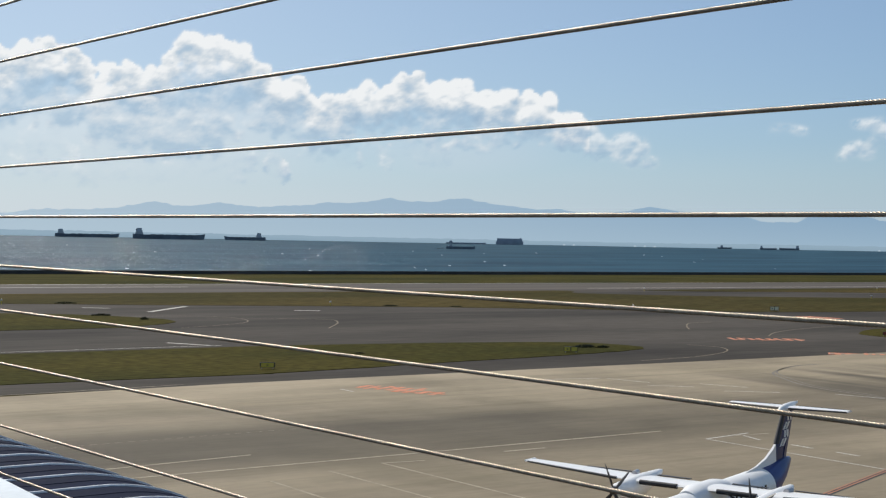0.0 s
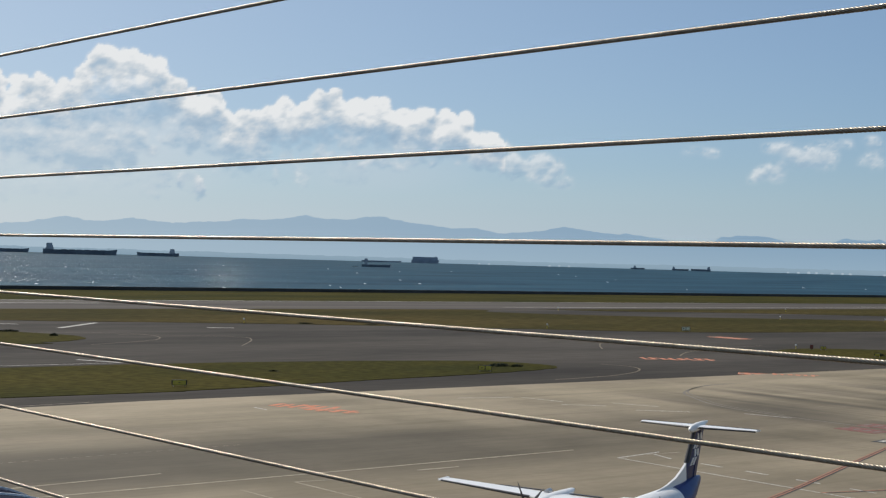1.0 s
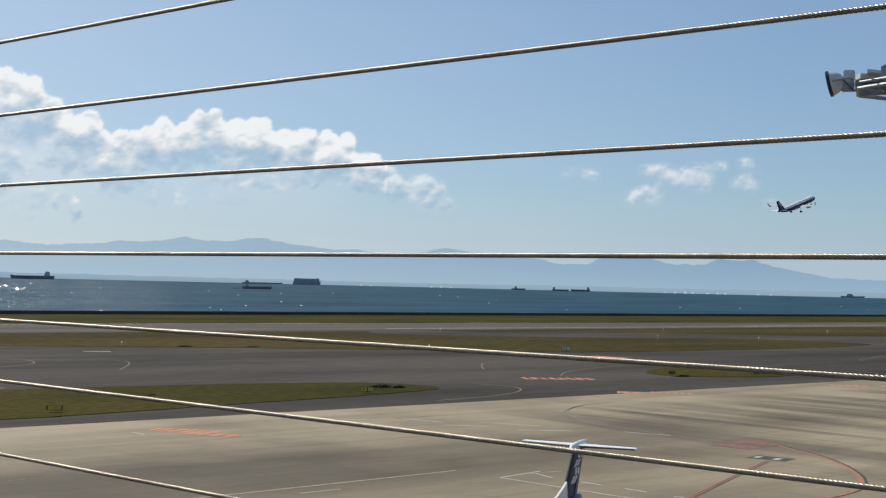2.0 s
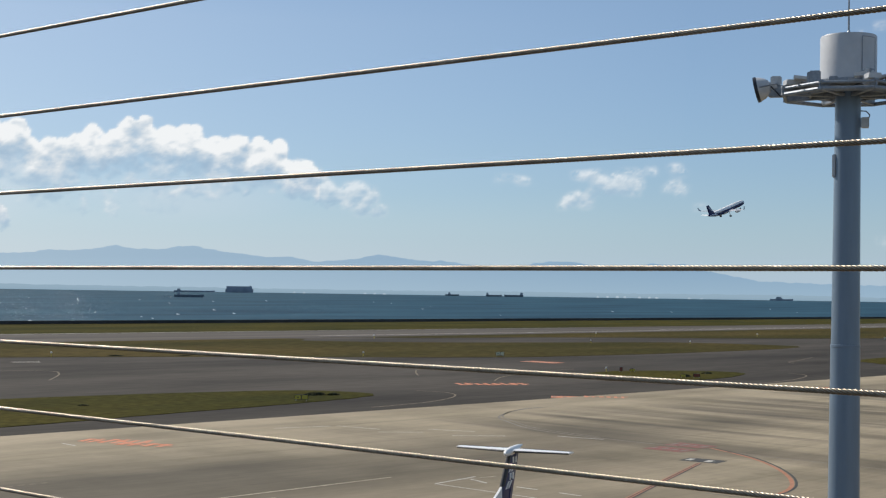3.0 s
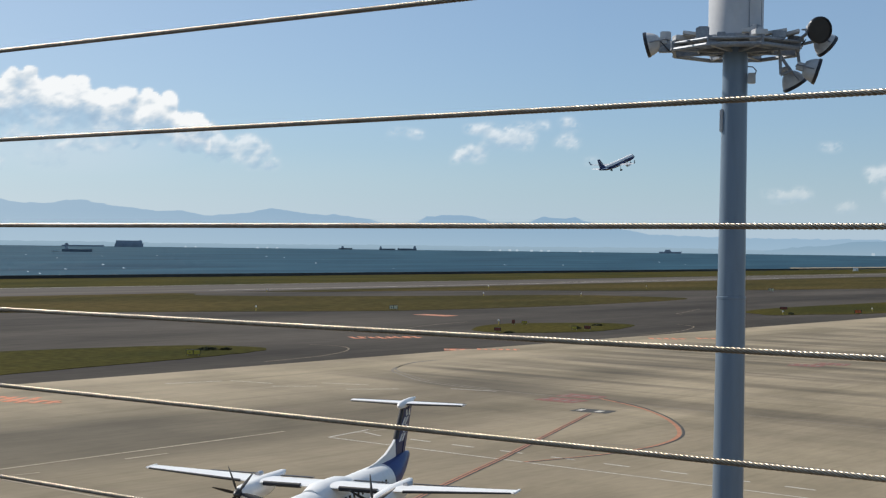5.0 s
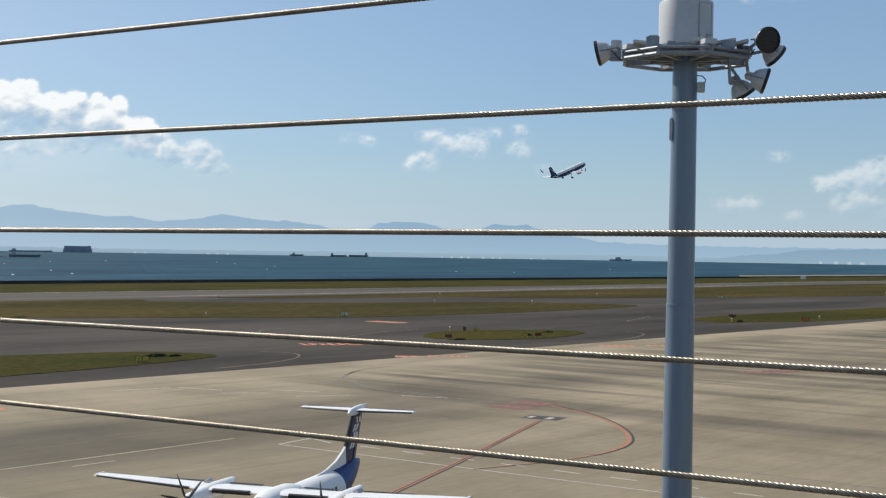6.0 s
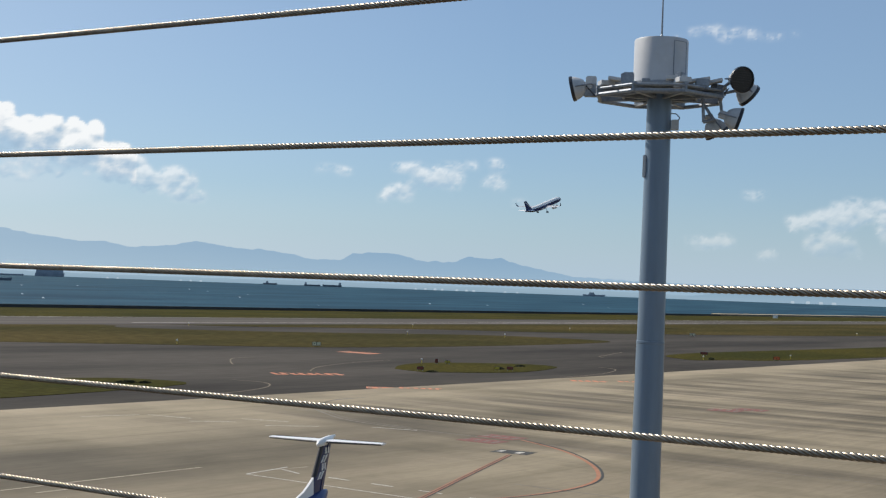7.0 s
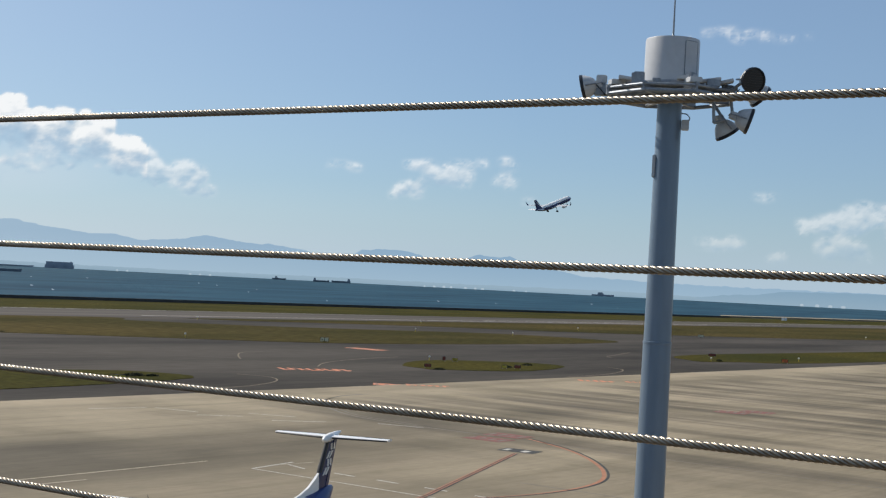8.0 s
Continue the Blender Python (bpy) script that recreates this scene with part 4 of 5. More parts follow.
def shrub(x, y, w, h):
    """A low clump of many blades and leaves."""
    rng = random.Random(int(x * 3 + y))
    bm = bmesh.new()
    for _ in range(220):
        a, r = rng.uniform(0, math.tau), w * 0.5 * rng.random() ** 0.6
        c = Vector((r * math.cos(a), r * math.sin(a) * 0.6, 0))
        t = h * (1 - (r / w * 1.5) ** 2) * rng.uniform(0.5, 1.1)
        lean = Vector((rng.uniform(-0.3, 0.3), rng.uniform(-0.3, 0.3), 0))
        s = Vector((math.cos(a * 3), math.sin(a * 3), 0)) * rng.uniform(0.08, 0.2)
        bm.faces.new([bm.verts.new(c - s), bm.verts.new(c + s), bm.verts.new(c + lean * 0.6 + s * 0.8 + Vector((0, 0, t * 0.6))), bm.verts.new(c + lean + Vector((0, 0, t)))])
    ob = tagged(link_mesh("shrub", bm, M["shrub"]), "low dark clump of weeds in the grass", "shrub", "weeds in the grass")
    ob.location = (x, y, 0.05)
    return ob


for x, y, w, h in ((180, 212, 5, 0.8), (183, 210, 3, 0.6), (130, 216, 2, 0.35), (317, 211, 4, 0.7), (272, 207, 4, 0.5), (128, 341, 5, 0.7), (132, 322, 2, 0.8), (426, 207, 3, 0.9), (300, 206, 3, 0.8), (231, 366, 6, 0.5), (250, 357, 5, 0.4), (140, 402, 7, 0.7)):
    shrub(x, y, w, h)


def far_hut():
    ob = thing("instrument_hut", pose(1475, 640, 0, 0, 0, 0), "small white instrument hut at the runway's end", "hut")
    part("wall", box(bmesh.new(), -2.6, 2.6, -2, 2, -0.05, 3.2, 0.1), M["plane_white"], ob)
    part("roof", box(bmesh.new(), -2.9, 2.9, -2.3, 2.3, 3.2, 3.5, 0.1), M["plane_grey"], ob)
    return ob


far_hut()
structure("far_jetty", slab([(1440, 690.5), (2200, 690.5), (2200, 760), (1560, 760)], -6, 1.2), M["apron"], "pale concrete jetty beyond the sea wall", "jetty")


# ---- floodlight mast ----
def flood_lamp(mast, at, aim, size, tilt_bar=True):
    """A floodlight: bell-shaped shell, dark rim and louvred face, yoke and gear box."""
    m = Matrix.Translation(at) @ Vector(aim).normalized().to_track_quat("Z", "Y").to_matrix().to_4x4()
    s = size
    shell = part("floodlight", lathe(bmesh.new(), [(0.13 * s, -0.50 * s), (0.26 * s, -0.45 * s), (0.36 * s, -0.33 * s), (0.45 * s, -0.15 * s), (0.49 * s, 0), (0.47 * s, 0.01 * s)], m, 28), M["lamp_shell"], mast, "pale bell-shaped floodlight", True)
    part("rim", lathe(bmesh.new(), [(0.485 * s, -0.03 * s), (0.515 * s, 0), (0.515 * s, 0.10 * s), (0.47 * s, 0.11 * s), (0.46 * s, 0.05 * s), (0.02, 0.05 * s)], m, 28), M["lamp_face"], shell, "dark rim and glass")
    for k in range(-4, 5):
        y = k * 0.095 * s
        half = math.sqrt(max((0.46 * s) ** 2 - y * y, 0.001))
        part("louvre", box(bmesh.new(), -half, half, y - 0.008, y + 0.008, 0.04 * s, 0.10 * s, m=m), M["lamp_face"], shell)
    part("gear_box", box(bmesh.new(), -0.15 * s, 0.15 * s, -0.15 * s, 0.15 * s, -0.75 * s, -0.46 * s, 0.02, m), M["lamp_shell"], shell)
    yoke = bmesh.new()
    for sgn in (-1, 1):
        tube(yoke, m @ Vector((sgn * 0.46 * s, 0, -0.1 * s)), m @ Vector((sgn * 0.28 * s, 0, -0.75 * s)), 0.025, n=8)
    tube(yoke, m @ Vector((-0.28 * s, 0, -0.75 * s)), m @ Vector((0.28 * s, 0, -0.75 * s)), 0.025, n=8)
    part("yoke", yoke, M["galvanised"], shell)
    return m


def light_mast():
    D, AZM = 45.0, 61.82
    c = sky_dir(AZM, 0) * D
    # local x: to the right as seen from the deck, y: away from it
    mast = thing("floodlight_mast", pose(c.x, c.y, 0, 0, 0, -AZM) @ pose(-0.15, 0, 0, 0, 0.27, 0), "tall blue-grey steel floodlight mast on the apron", "light mast")
    def z_of(el):
        return 21 + D * math.tan(radians(el))
    zt = z_of(7.92)
    part("base_plate", lathe(bmesh.new(), [(0.95, 0.0), (0.95, 0.12), (0.6, 0.16), (0.58, 0.5)], Matrix(), 24), M["galvanised"], mast)
    zf = z_of(-1.88)
    part("lower_pole", lathe(bmesh.new(), [(0.56, 0.1), (0.448, zf)], Matrix(), 40), M["mast_paint"], mast, "", True)
    part("joint_collar", lathe(bmesh.new(), [(0.449, zf - 0.05), (0.458, zf - 0.04), (0.458, zf + 0.03), (0.43, zf + 0.04)], Matrix(), 40), M["mast_paint"], mast, "", True)
    part("upper_pole", lathe(bmesh.new(), [(0.436, zf), (0.388, zt + 0.35)], Matrix(), 40), M["mast_paint"], mast, "", True)
    zh = z_of(5.25)
    part("hand_hole_cover", box(bmesh.new(), -0.455, -0.34, -0.22, 0.10, zh - 0.36, zh + 0.36, 0.03), M["drum_paint"], mast)
    # ring platform: two hoops, radial beams and a kerb
    for r, z, s in ((2.08, zt + 0.05, 0.065), (2.08, zt + 0.24, 0.045), (1.25, zt + 0.12, 0.055)):
        sections = []
        for k in range(9):
            a = (k + 0.5) * math.tau / 8
            sections.append([Vector(((r + s * math.cos(q)) * math.cos(a), (r + s * math.cos(q)) * math.sin(a), z + s * math.sin(q))) for q in [i * math.tau / 8 for i in range(8)]])
        ring = bmesh.new()
        rings(ring, sections, caps=False)
        part("platform_ring", ring, M["galvanised"], mast)
    for k in range(8):
        a = (k + 0.5) * math.tau / 8
        m = pose(0, 0, zt, 0, 0, math.degrees(a))
        beam = bmesh.new()
        box(beam, 0.3, 2.15, -0.06, 0.06, 0.02, 0.10, m=m)
        box(beam, 0.3, 2.15, -0.02, 0.02, 0.10, 0.26, m=m)
        box(beam, 0.3, 2.15, -0.06, 0.06, 0.26, 0.32, m=m)
        part("radial_beam", beam, M["galvanised"], mast)
        bk = bmesh.new()
        box(bk, 1.6, 2.05, -0.2, 0.2, 0.33, 0.5, 0.02, m)
        if k in (1, 2, 4, 6):
            part("junction_box", bk, M["lamp_shell"], mast)
        else:
            bk.free()
    for k, (r, a, w, h) in enumerate(((1.55, 200, 0.34, 0.26), (1.70, 232, 0.26, 0.34), (1.30, 250, 0.40, 0.20), (1.62, 292, 0.22, 0.38), (1.75, 318, 0.42, 0.24), (1.9, 345, 0.5, 0.16), (1.4, 178, 0.3, 0.3))):
        m = pose(r * math.cos(radians(a)), r * math.sin(radians(a)), zt + 0.3, 0, 0, a + 12 * k)
        part("ballast_box", box(bmesh.new(), -w / 2, w / 2, -0.13, 0.13, 0, h, 0.02, m), M["galvanised"], mast)
    for k in range(16):
        a = k * math.tau / 16
        part("grating_bar", box(bmesh.new(), 1.22, 2.08, -0.02, 0.02, 0.20, 0.25, m=pose(0, 0, zt, 0, 0, math.degrees(a))), M["galvanised"], mast)
    for a1 in (-2.72, 2.5):
        cable = bmesh.new()
        pts = [Vector((math.copysign(1.5, a1), -0.35, zt + 0.25)), Vector((a1 * 0.75, -0.4, zt + 0.05)), Vector((a1 * 0.86, -0.35, zt + 0.38))]
        for p, q in zip(pts, pts[1:]):
            tube(cable, p, q, 0.02, n=6)
        part("power_cable", cable, M["boot_black"], mast)
    plate = bmesh.new()
    lathe(plate, [(0.36, zt + 0.33), (1.45, zt + 0.33), (1.45, zt + 0.41), (0.36, zt + 0.41)], Matrix(), 16)
    part("platform_plate", plate, M["galvanised"], mast)
    skirt = bmesh.new()
    rings(skirt, [[Vector((1.05 * math.cos(k * math.tau / 12), 1.05 * math.sin(k * math.tau / 12), zt + h)) for k in range(12)] for h in (0.38, 0.52)])
    part("collar", skirt, M["galvanised"], mast)
    # drum
    z0, z1 = z_of(8.72), z_of(10.32)
    drum = part("drum", lathe(bmesh.new(), [(0.80, z0 - 0.25), (0.86, z0 - 0.2), (0.86, z1 - 0.05), (0.84, z1), (0.05, z1 + 0.03)], Matrix(), 48), M["drum_paint"], mast, "pale cylindrical equipment drum", True)
    door = bmesh.new()
    rings(door, [[Vector((0.872 * math.cos(a), 0.872 * math.sin(a), z)) for a in [radians(-62 + 36 * i / 8) for i in range(9)]] for z in (z0 + 0.10, z1 - 0.12)], closed=False)
    part("drum_door", door, M["drum_paint"], drum)
    seam = bmesh.new()
    for a in (-62, -26):
        x, y = 0.873 * math.cos(radians(a)), 0.873 * math.sin(radians(a))
        tube(seam, (x, y, z0 + 0.10), (x, y, z1 - 0.12), 0.014, n=6)
    for z in (z0 + 0.10, z1 - 0.12):
        for i in range(8):
            a, b = radians(-62 + 36 * i / 8), radians(-62 + 36 * (i + 1) / 8)
            tube(seam, (0.873 * math.cos(a), 0.873 * math.sin(a), z), (0.873 * math.cos(b), 0.873 * math.sin(b), z), 0.012, n=6)
    part("door_seam", seam, M["galvanised"], drum)
    part("lightning_rod", tube(bmesh.new(), (0, 0, z1), (0, 0, z1 + 1.7), 0.035, 0.02, 8), M["galvanised"], mast)
    part("rod_foot", lathe(bmesh.new(), [(0.09, z1), (0.07, z1 + 0.12), (0.03, z1 + 0.2)], Matrix(), 12), M["galvanised"], mast)
    # floodlights
    flood_lamp(mast, (-2.74, -0.2, z_of(8.30)), (-1, 0.05, -0.24), 0.80)
    part("lamp_bracket", tube(bmesh.new(), (-1.8, 0, zt + 0.2), (-2.1, -0.12, z_of(8.4)), 0.07, n=8), M["galvanised"], mast)
    flood_lamp(mast, (2.50, -1.05, z_of(8.62)), (0.55, -1, -0.16), 0.80)
    flood_lamp(mast, (2.78, -0.2, z_of(8.18)), (0.70, 0.30, -0.60), 0.80)
    flood_lamp(mast, (1.84, 0.1, z_of(6.74)), (0.50, 0.25, -0.80), 0.80)
    flood_lamp(mast, (2.44, -0.7, z_of(7.10)), (0.95, 0.04, -0.30), 0.80)
    for a, b in (((1.75, -0.6, zt + 0.2), (2.2, -0.55, z_of(8.62))), ((1.85, -0.3, zt + 0.2), (2.5, -0.3, z_of(8.35))), ((1.35, -0.6, zt + 0.05), (1.40, -0.55, z_of(7.0))), ((1.9, -0.3, zt + 0.05), (2.0, -0.2, z_of(7.2))), ((1.3, -0.3, zt), (1.75, -0.3, z_of(7.1))), ((1.40, -0.55, z_of(7.0)), (1.75, -0.45, z_of(7.15)))):
        part("lamp_bracket", tube(bmesh.new(), a, b, 0.05, n=8), M["galvanised"], mast)
    part("lamp_mount", box(bmesh.new(), -2.42, -1.95, -0.30, 0.02, zt + 0.06, zt + 0.42, 0.03), M["galvanised"], mast)
    part("lamp_mount", box(bmesh.new(), -2.36, -2.02, -0.26, -0.02, zt + 0.44, zt + 0.72, 0.03), M["lamp_shell"], mast)
    for x, y, w, h, lean in ((-1.35, -0.95, 0.55, 0.10, 8), (1.15, -1.05, 0.80, 0.09, -9), (1.65, -0.75, 0.60, 0.10, -14), (0.35, -1.35, 0.34, 0.12, 0)):
        part("cable_tray", box(bmesh.new(), -w / 2, w / 2, -0.22, 0.22, 0, h, 0.015, pose(x, y, zt + 0.46, 0, lean, 0)), M["lamp_shell"], mast, "pale sloping cable tray")
    part("control_box", box(bmesh.new(), 0.42, 0.78, -1.62, -1.38, zt + 0.18, zt + 0.62, 0.03), M["drum_paint"], mast)
    part("control_box", box(bmesh.new(), -1.15, -0.80, -1.55, -1.30, zt + 0.20, zt + 0.66, 0.03), M["galvanised"], mast)
    # small side box with hoop
    part("side_box", box(bmesh.new(), 0.40, 0.64, -0.15, 0.15, z_of(6.75), z_of(7.15), 0.02), M["lamp_shell"], mast)
    hb = bmesh.new()
    pts = [(0.34, 0, z_of(7.42)), (0.55, 0, z_of(7.40)), (0.66, 0, z_of(7.25)), (0.62, 0, z_of(7.1))]
    for a, b in zip(pts, pts[1:]):
        tube(hb, a, b, 0.018, n=8)
    part("box_hoop", hb, M["galvanised"], mast)
    return mast


light_mast()


# ---- parked turboprop ----
def cabin_windows(parent, places, w, h):
    """Small dark panes along both sides of a fuselage, all of one mesh."""
    first = part("cabin_window", box(bmesh.new(), -w / 2, w / 2, -0.036, 0.036, -h / 2, h / 2, 0.02), M["glass_dark"], parent)
    first.location = places[0]
    for p in places[1:]:
        pane = new("cabin_window", first.data)
        pane.parent, pane.location = parent, p


def propeller(parent, hub, r, blades=6, phase=12):
    pr = part("propeller", lathe(bmesh.new(), [(0.30, -0.1), (0.30, 0.05), (0.2, 0.35), (0.03, 0.55)], pose(*hub, 0, 90, 0), 18), M["boot_black"], parent, "dark propeller at rest", True)
    for k in range(blades):
        m = pose(*hub) @ pose(0, 0, 0, phase + k * 360 / blades, 0, 0)
        bm = bmesh.new()
        rows = []
        for z, c, tw in ((0.25, 0.16, 70), (0.7, 0.32, 60), (1.3, 0.36, 45), (1.8, 0.30, 36), (r, 0.10, 30)):
            q = pose(0, 0, 0, 0, 0, tw)
            rows.append([m @ (q @ Vector((0.5 * c * math.cos(a), 0.10 * c * math.sin(a), 0)) + Vector((0, 0, z))) for a in [i * math.tau / 8 for i in range(8)]])
        rings(bm, rows)
        part("blade", bm, M["boot_black"], pr, "", True)
    return pr


def turboprop():
    """High-winged twin turboprop with a T-tail. Local x: to the nose, 0 at the tailplane's middle; z from the ground."""
    tail = Vector((86.65, 76.58, 0))
    ob = thing("turboprop_airliner", pose(tail.x, tail.y, 0.05, 0, 0, 180 + 21.6), "white twin-turboprop airliner with a blue T-tail, parked", "aircraft")
    R = 1.35
    zc = 2.38
    nose = [(30.2, zc - 0.45, 0.05, 0.05), (29.8, zc - 0.35, 0.45, 0.42), (28.8, zc - 0.2, 0.85, 0.85), (27.2, zc - 0.02, 1.22, 1.25), (25.4, zc, R, R)]
    aft = [(6.0, zc, R, R), (4.2, zc + 0.22, 1.2, 1.2), (2.2, zc + 0.65, 0.85, 0.92), (0.6, zc + 1.02, 0.45, 0.60), (-0.4, zc + 1.22, 0.18, 0.30), (-0.7, zc + 1.28, 0.05, 0.12)]
    front = nose + [(6.0, zc, R, R)]
    fus = part("fuselage", loft(bmesh.new(), front, 0, 360, 36), M["plane_white"], ob, "white fuselage", True)
    part("rear_fuselage", loft(bmesh.new(), aft, 0, 360, 36), M["plane_blue"], ob, "blue rear fuselage", True)
    cabin_windows(ob, [(8.13 + 0.82 * k, s * (R - 0.024), zc + 0.31) for s in (-1, 1) for k in range(20)], 0.26, 0.38)
    part("cockpit_glazing", loft(bmesh.new(), [(28.75, zc + 0.2, 0.66, 0.5), (27.8, zc + 0.35, 1.0, 0.72)], -80, 80, 16), M["glass_dark"], ob, "", True)
    # wing on top of the fuselage
    zw, xw = 3.78, 17.3
    wing = bmesh.new()
    st = []
    for y in (-14.2, -9.0, -5.1, 0, 5.1, 9.0, 14.2):
        a = abs(y)
        chord = 3.05 if a < 4.3 else 3.05 - (a - 4.2) * 0.155
        dih = 0 if a < 4.3 else (a - 4.2) * 0.044
        st.append(((xw + 0.8 - max(a - 4.2, 0) * 0.045, y, zw + dih), chord, 0.13 - 0.003 * a, (0, 0, 1)))
    aerofoil(wing, st, 18)
    wo = part("wing", wing, M["plane_white"], ob, "", True)
    for s in (-1, 1):
        bt = bmesh.new()
        aerofoil(bt, [((xw + 0.83, s * 6.3, zw + 0.08), 0.42, 0.5, (0, 0, 1)), ((xw + 0.40, s * 14.0, zw + 0.43), 0.26, 0.5, (0, 0, 1))], 12)
        part("de_icing_boot", bt, M["boot_black"], wo, "black rubber leading edge", True)
        ib = bmesh.new()
        aerofoil(ib, [((xw + 0.86, s * 1.5, zw), 0.46, 0.78, (0, 0, 1)), ((xw + 0.86, s * 4.4, zw), 0.46, 0.78, (0, 0, 1))], 12)
        part("de_icing_boot", ib, M["boot_black"], wo, "black rubber leading edge", True)
        for ya, yb, xa, xb, z in ((1.6, 4.2, 2.06, 1.72, 0.16), (6.2, 10, 2.0, 1.75, 0.20)):
            part("flap_gap", box(bmesh.new(), xw - xa, xw - xb, min(s * ya, s * yb), max(s * ya, s * yb), zw + z, zw + z + 0.05), M["boot_black"], wo, "dark gap ahead of the flap")
        tip = bmesh.new()
        box(tip, xw - 1.2, xw + 0.3, min(s * 14.1, s * 14.34), max(s * 14.1, s * 14.34), zw + 0.38, zw + 0.52, 0.05)
        part("wing_tip", tip, M["plane_white"], wo)
    part("wing_fairing", loft(bmesh.new(), [(xw + 2.4, zc + 0.5, 0.9, 1.0), (xw + 0.8, zc + 0.55, 1.25, 1.22), (xw - 2.5, zc + 0.55, 1.2, 1.15), (xw - 4.6, zc + 0.4, 0.8, 0.95)], 0, 360, 28), M["plane_white"], ob, "", True)
    for s in (-1, 1):
        n = bmesh.new()
        loft(n, [(xw + 3.3, zw - 0.35, 0.36, 0.36), (xw + 2.9, zw - 0.4, 0.5, 0.55), (xw + 1.4, zw - 0.5, 0.62, 0.72), (xw - 1.0, zw - 0.45, 0.66, 0.78), (xw - 2.6, zw - 0.2, 0.55, 0.50), (xw - 4.0, zw + 0.05, 0.28, 0.22), (xw - 4.5, zw + 0.12, 0.06, 0.06)], 0, 360, 24)
        bmesh.ops.translate(n, verts=n.verts[:], vec=(0, s * 5.1, 0))
        na = part("engine_nacelle", n, M["plane_white"], ob, "white engine nacelle", True)
        ex = bmesh.new()
        tube(ex, (xw - 1.2, s * 5.8, zw + 0.2), (xw - 2.0, s * 5.9, zw + 0.22), 0.22, 0.2)
        part("exhaust", ex, M["metal"], na)
        propeller(ob, (xw + 3.4, s * 5.1, zw - 0.35), 2.05, phase=6 if s > 0 else 22)
        leg = part("main_gear", tube(bmesh.new(), (xw - 0.6, s * 5.1, zw - 0.9), (xw - 0.3, s * 5.2, 0.5), 0.11, n=10), M["metal"], ob)
        for dy in (-0.28, 0.28):
            part("wheel", lathe(bmesh.new(), [(0.1, -0.12), (0.4, -0.13), (0.5, -0.06), (0.5, 0.06), (0.4, 0.13), (0.1, 0.12)], pose(xw - 0.3, s * 5.2 + dy, 0.5, 90, 0, 0), 20), M["tyre"], leg)
    leg = part("nose_gear", tube(bmesh.new(), (27.0, 0, zc - 1.1), (27.2, 0, 0.4), 0.08, n=10), M["metal"], ob)
    for dy in (-0.18, 0.18):
        part("wheel", lathe(bmesh.new(), [(0.08, -0.08), (0.34, -0.09), (0.4, -0.04), (0.4, 0.04), (0.34, 0.09), (0.08, 0.08)], pose(27.2, dy, 0.4, 90, 0, 0), 18), M["tyre"], leg)
    # fin with its long dorsal fillet
    def fin_piece(stations, thick=0.11):
        bm = bmesh.new()
        rows = []
        for z, xl, xt in stations:
            ring = []
            for i in range(12):
                a = math.tau * i / 12
                cx = 0.5 * (1 + math.cos(a))
                ring.append(Vector((xt + (xl - xt) * cx, (xl - xt) * thick * math.sin(a) * (0.4 + 0.6 * cx), z)))
            rows.append(ring)
        rings(bm, rows)
        return bm
    fin = part("fin", fin_piece([(zc + 0.9, 4.0, 0.5), (4.6, 3.2, 0.4), (5.3, 2.7, 0.2), (7.75, 1.1, -0.9)], 0.056), M["plane_navy"], ob, "dark navy tail fin", True)
    dors = bmesh.new()
    rings(dors, [[Vector((x, w, z0)), Vector((x, w * 0.5, z1)), Vector((x, -w * 0.5, z1)), Vector((x, -w, z0))] for x, w, z0, z1 in ((9.2, 0.05, zc + 1.2, zc + 1.34), (6.8, 0.14, zc + 1.1, zc + 1.58), (4.9, 0.19, zc + 1.0, zc + 1.95), (3.5, 0.2, zc + 0.9, zc + 2.5), (2.85, 0.17, zc + 0.9, zc + 2.85))])
    part("dorsal_fillet", dors, M["plane_white"], fin, "white dorsal fillet", True)
    part("fin_boot", fin_piece([(5.25, 2.86, 2.05), (7.7, 1.26, 0.62)], 0.36), M["boot_black"], fin, "black rubber leading edge", True)
    rud = bmesh.new()
    rings(rud, [[Vector((xa, s * w, z)) for xa, s, w in ((1.2 - (z - 4) * 0.40, 1, 0.13), (0.35 - (z - 4) * 0.43, 1, 0.02), (0.35 - (z - 4) * 0.43, -1, 0.02), (1.2 - (z - 4) * 0.40, -1, 0.13))] for z in (3.9, 7.7)])
    part("rudder", rud, M["plane_navy"], fin, "", True)
    for s in (-1, 1):
        for i, (za, zb, lean) in enumerate(((4.95, 5.52, 0.35), (5.60, 6.17, -0.3), (6.25, 6.80, 0.35), (6.90, 7.40, -0.3))):
            bm = bmesh.new()
            for dx in (0, 0.6):
                xa, xb = 1.75 - dx - (za - 5) * 0.55, 1.75 - dx - (zb - 5) * 0.55
                y = s * (0.056 * (2.55 - (za - 5.3) * 0.2) + 0.012)
                rings(bm, [[Vector((xa + lean, y * 1.0, za)), Vector((xa + lean - 0.3, y, za)), Vector((xa + lean - 0.3, y - s * 0.1, za)), Vector((xa + lean, y - s * 0.1, za))], [Vector((xb, y * 0.95, zb)), Vector((xb - 0.3, y * 0.95, zb)), Vector((xb - 0.3, y * 0.95 - s * 0.1, zb)), Vector((xb, y * 0.95 - s * 0.1, zb))]])
            part("fin_bar", bm, M["plane_white"], fin, "white slanting bars")
    zt = 7.95
    tb = bmesh.new()
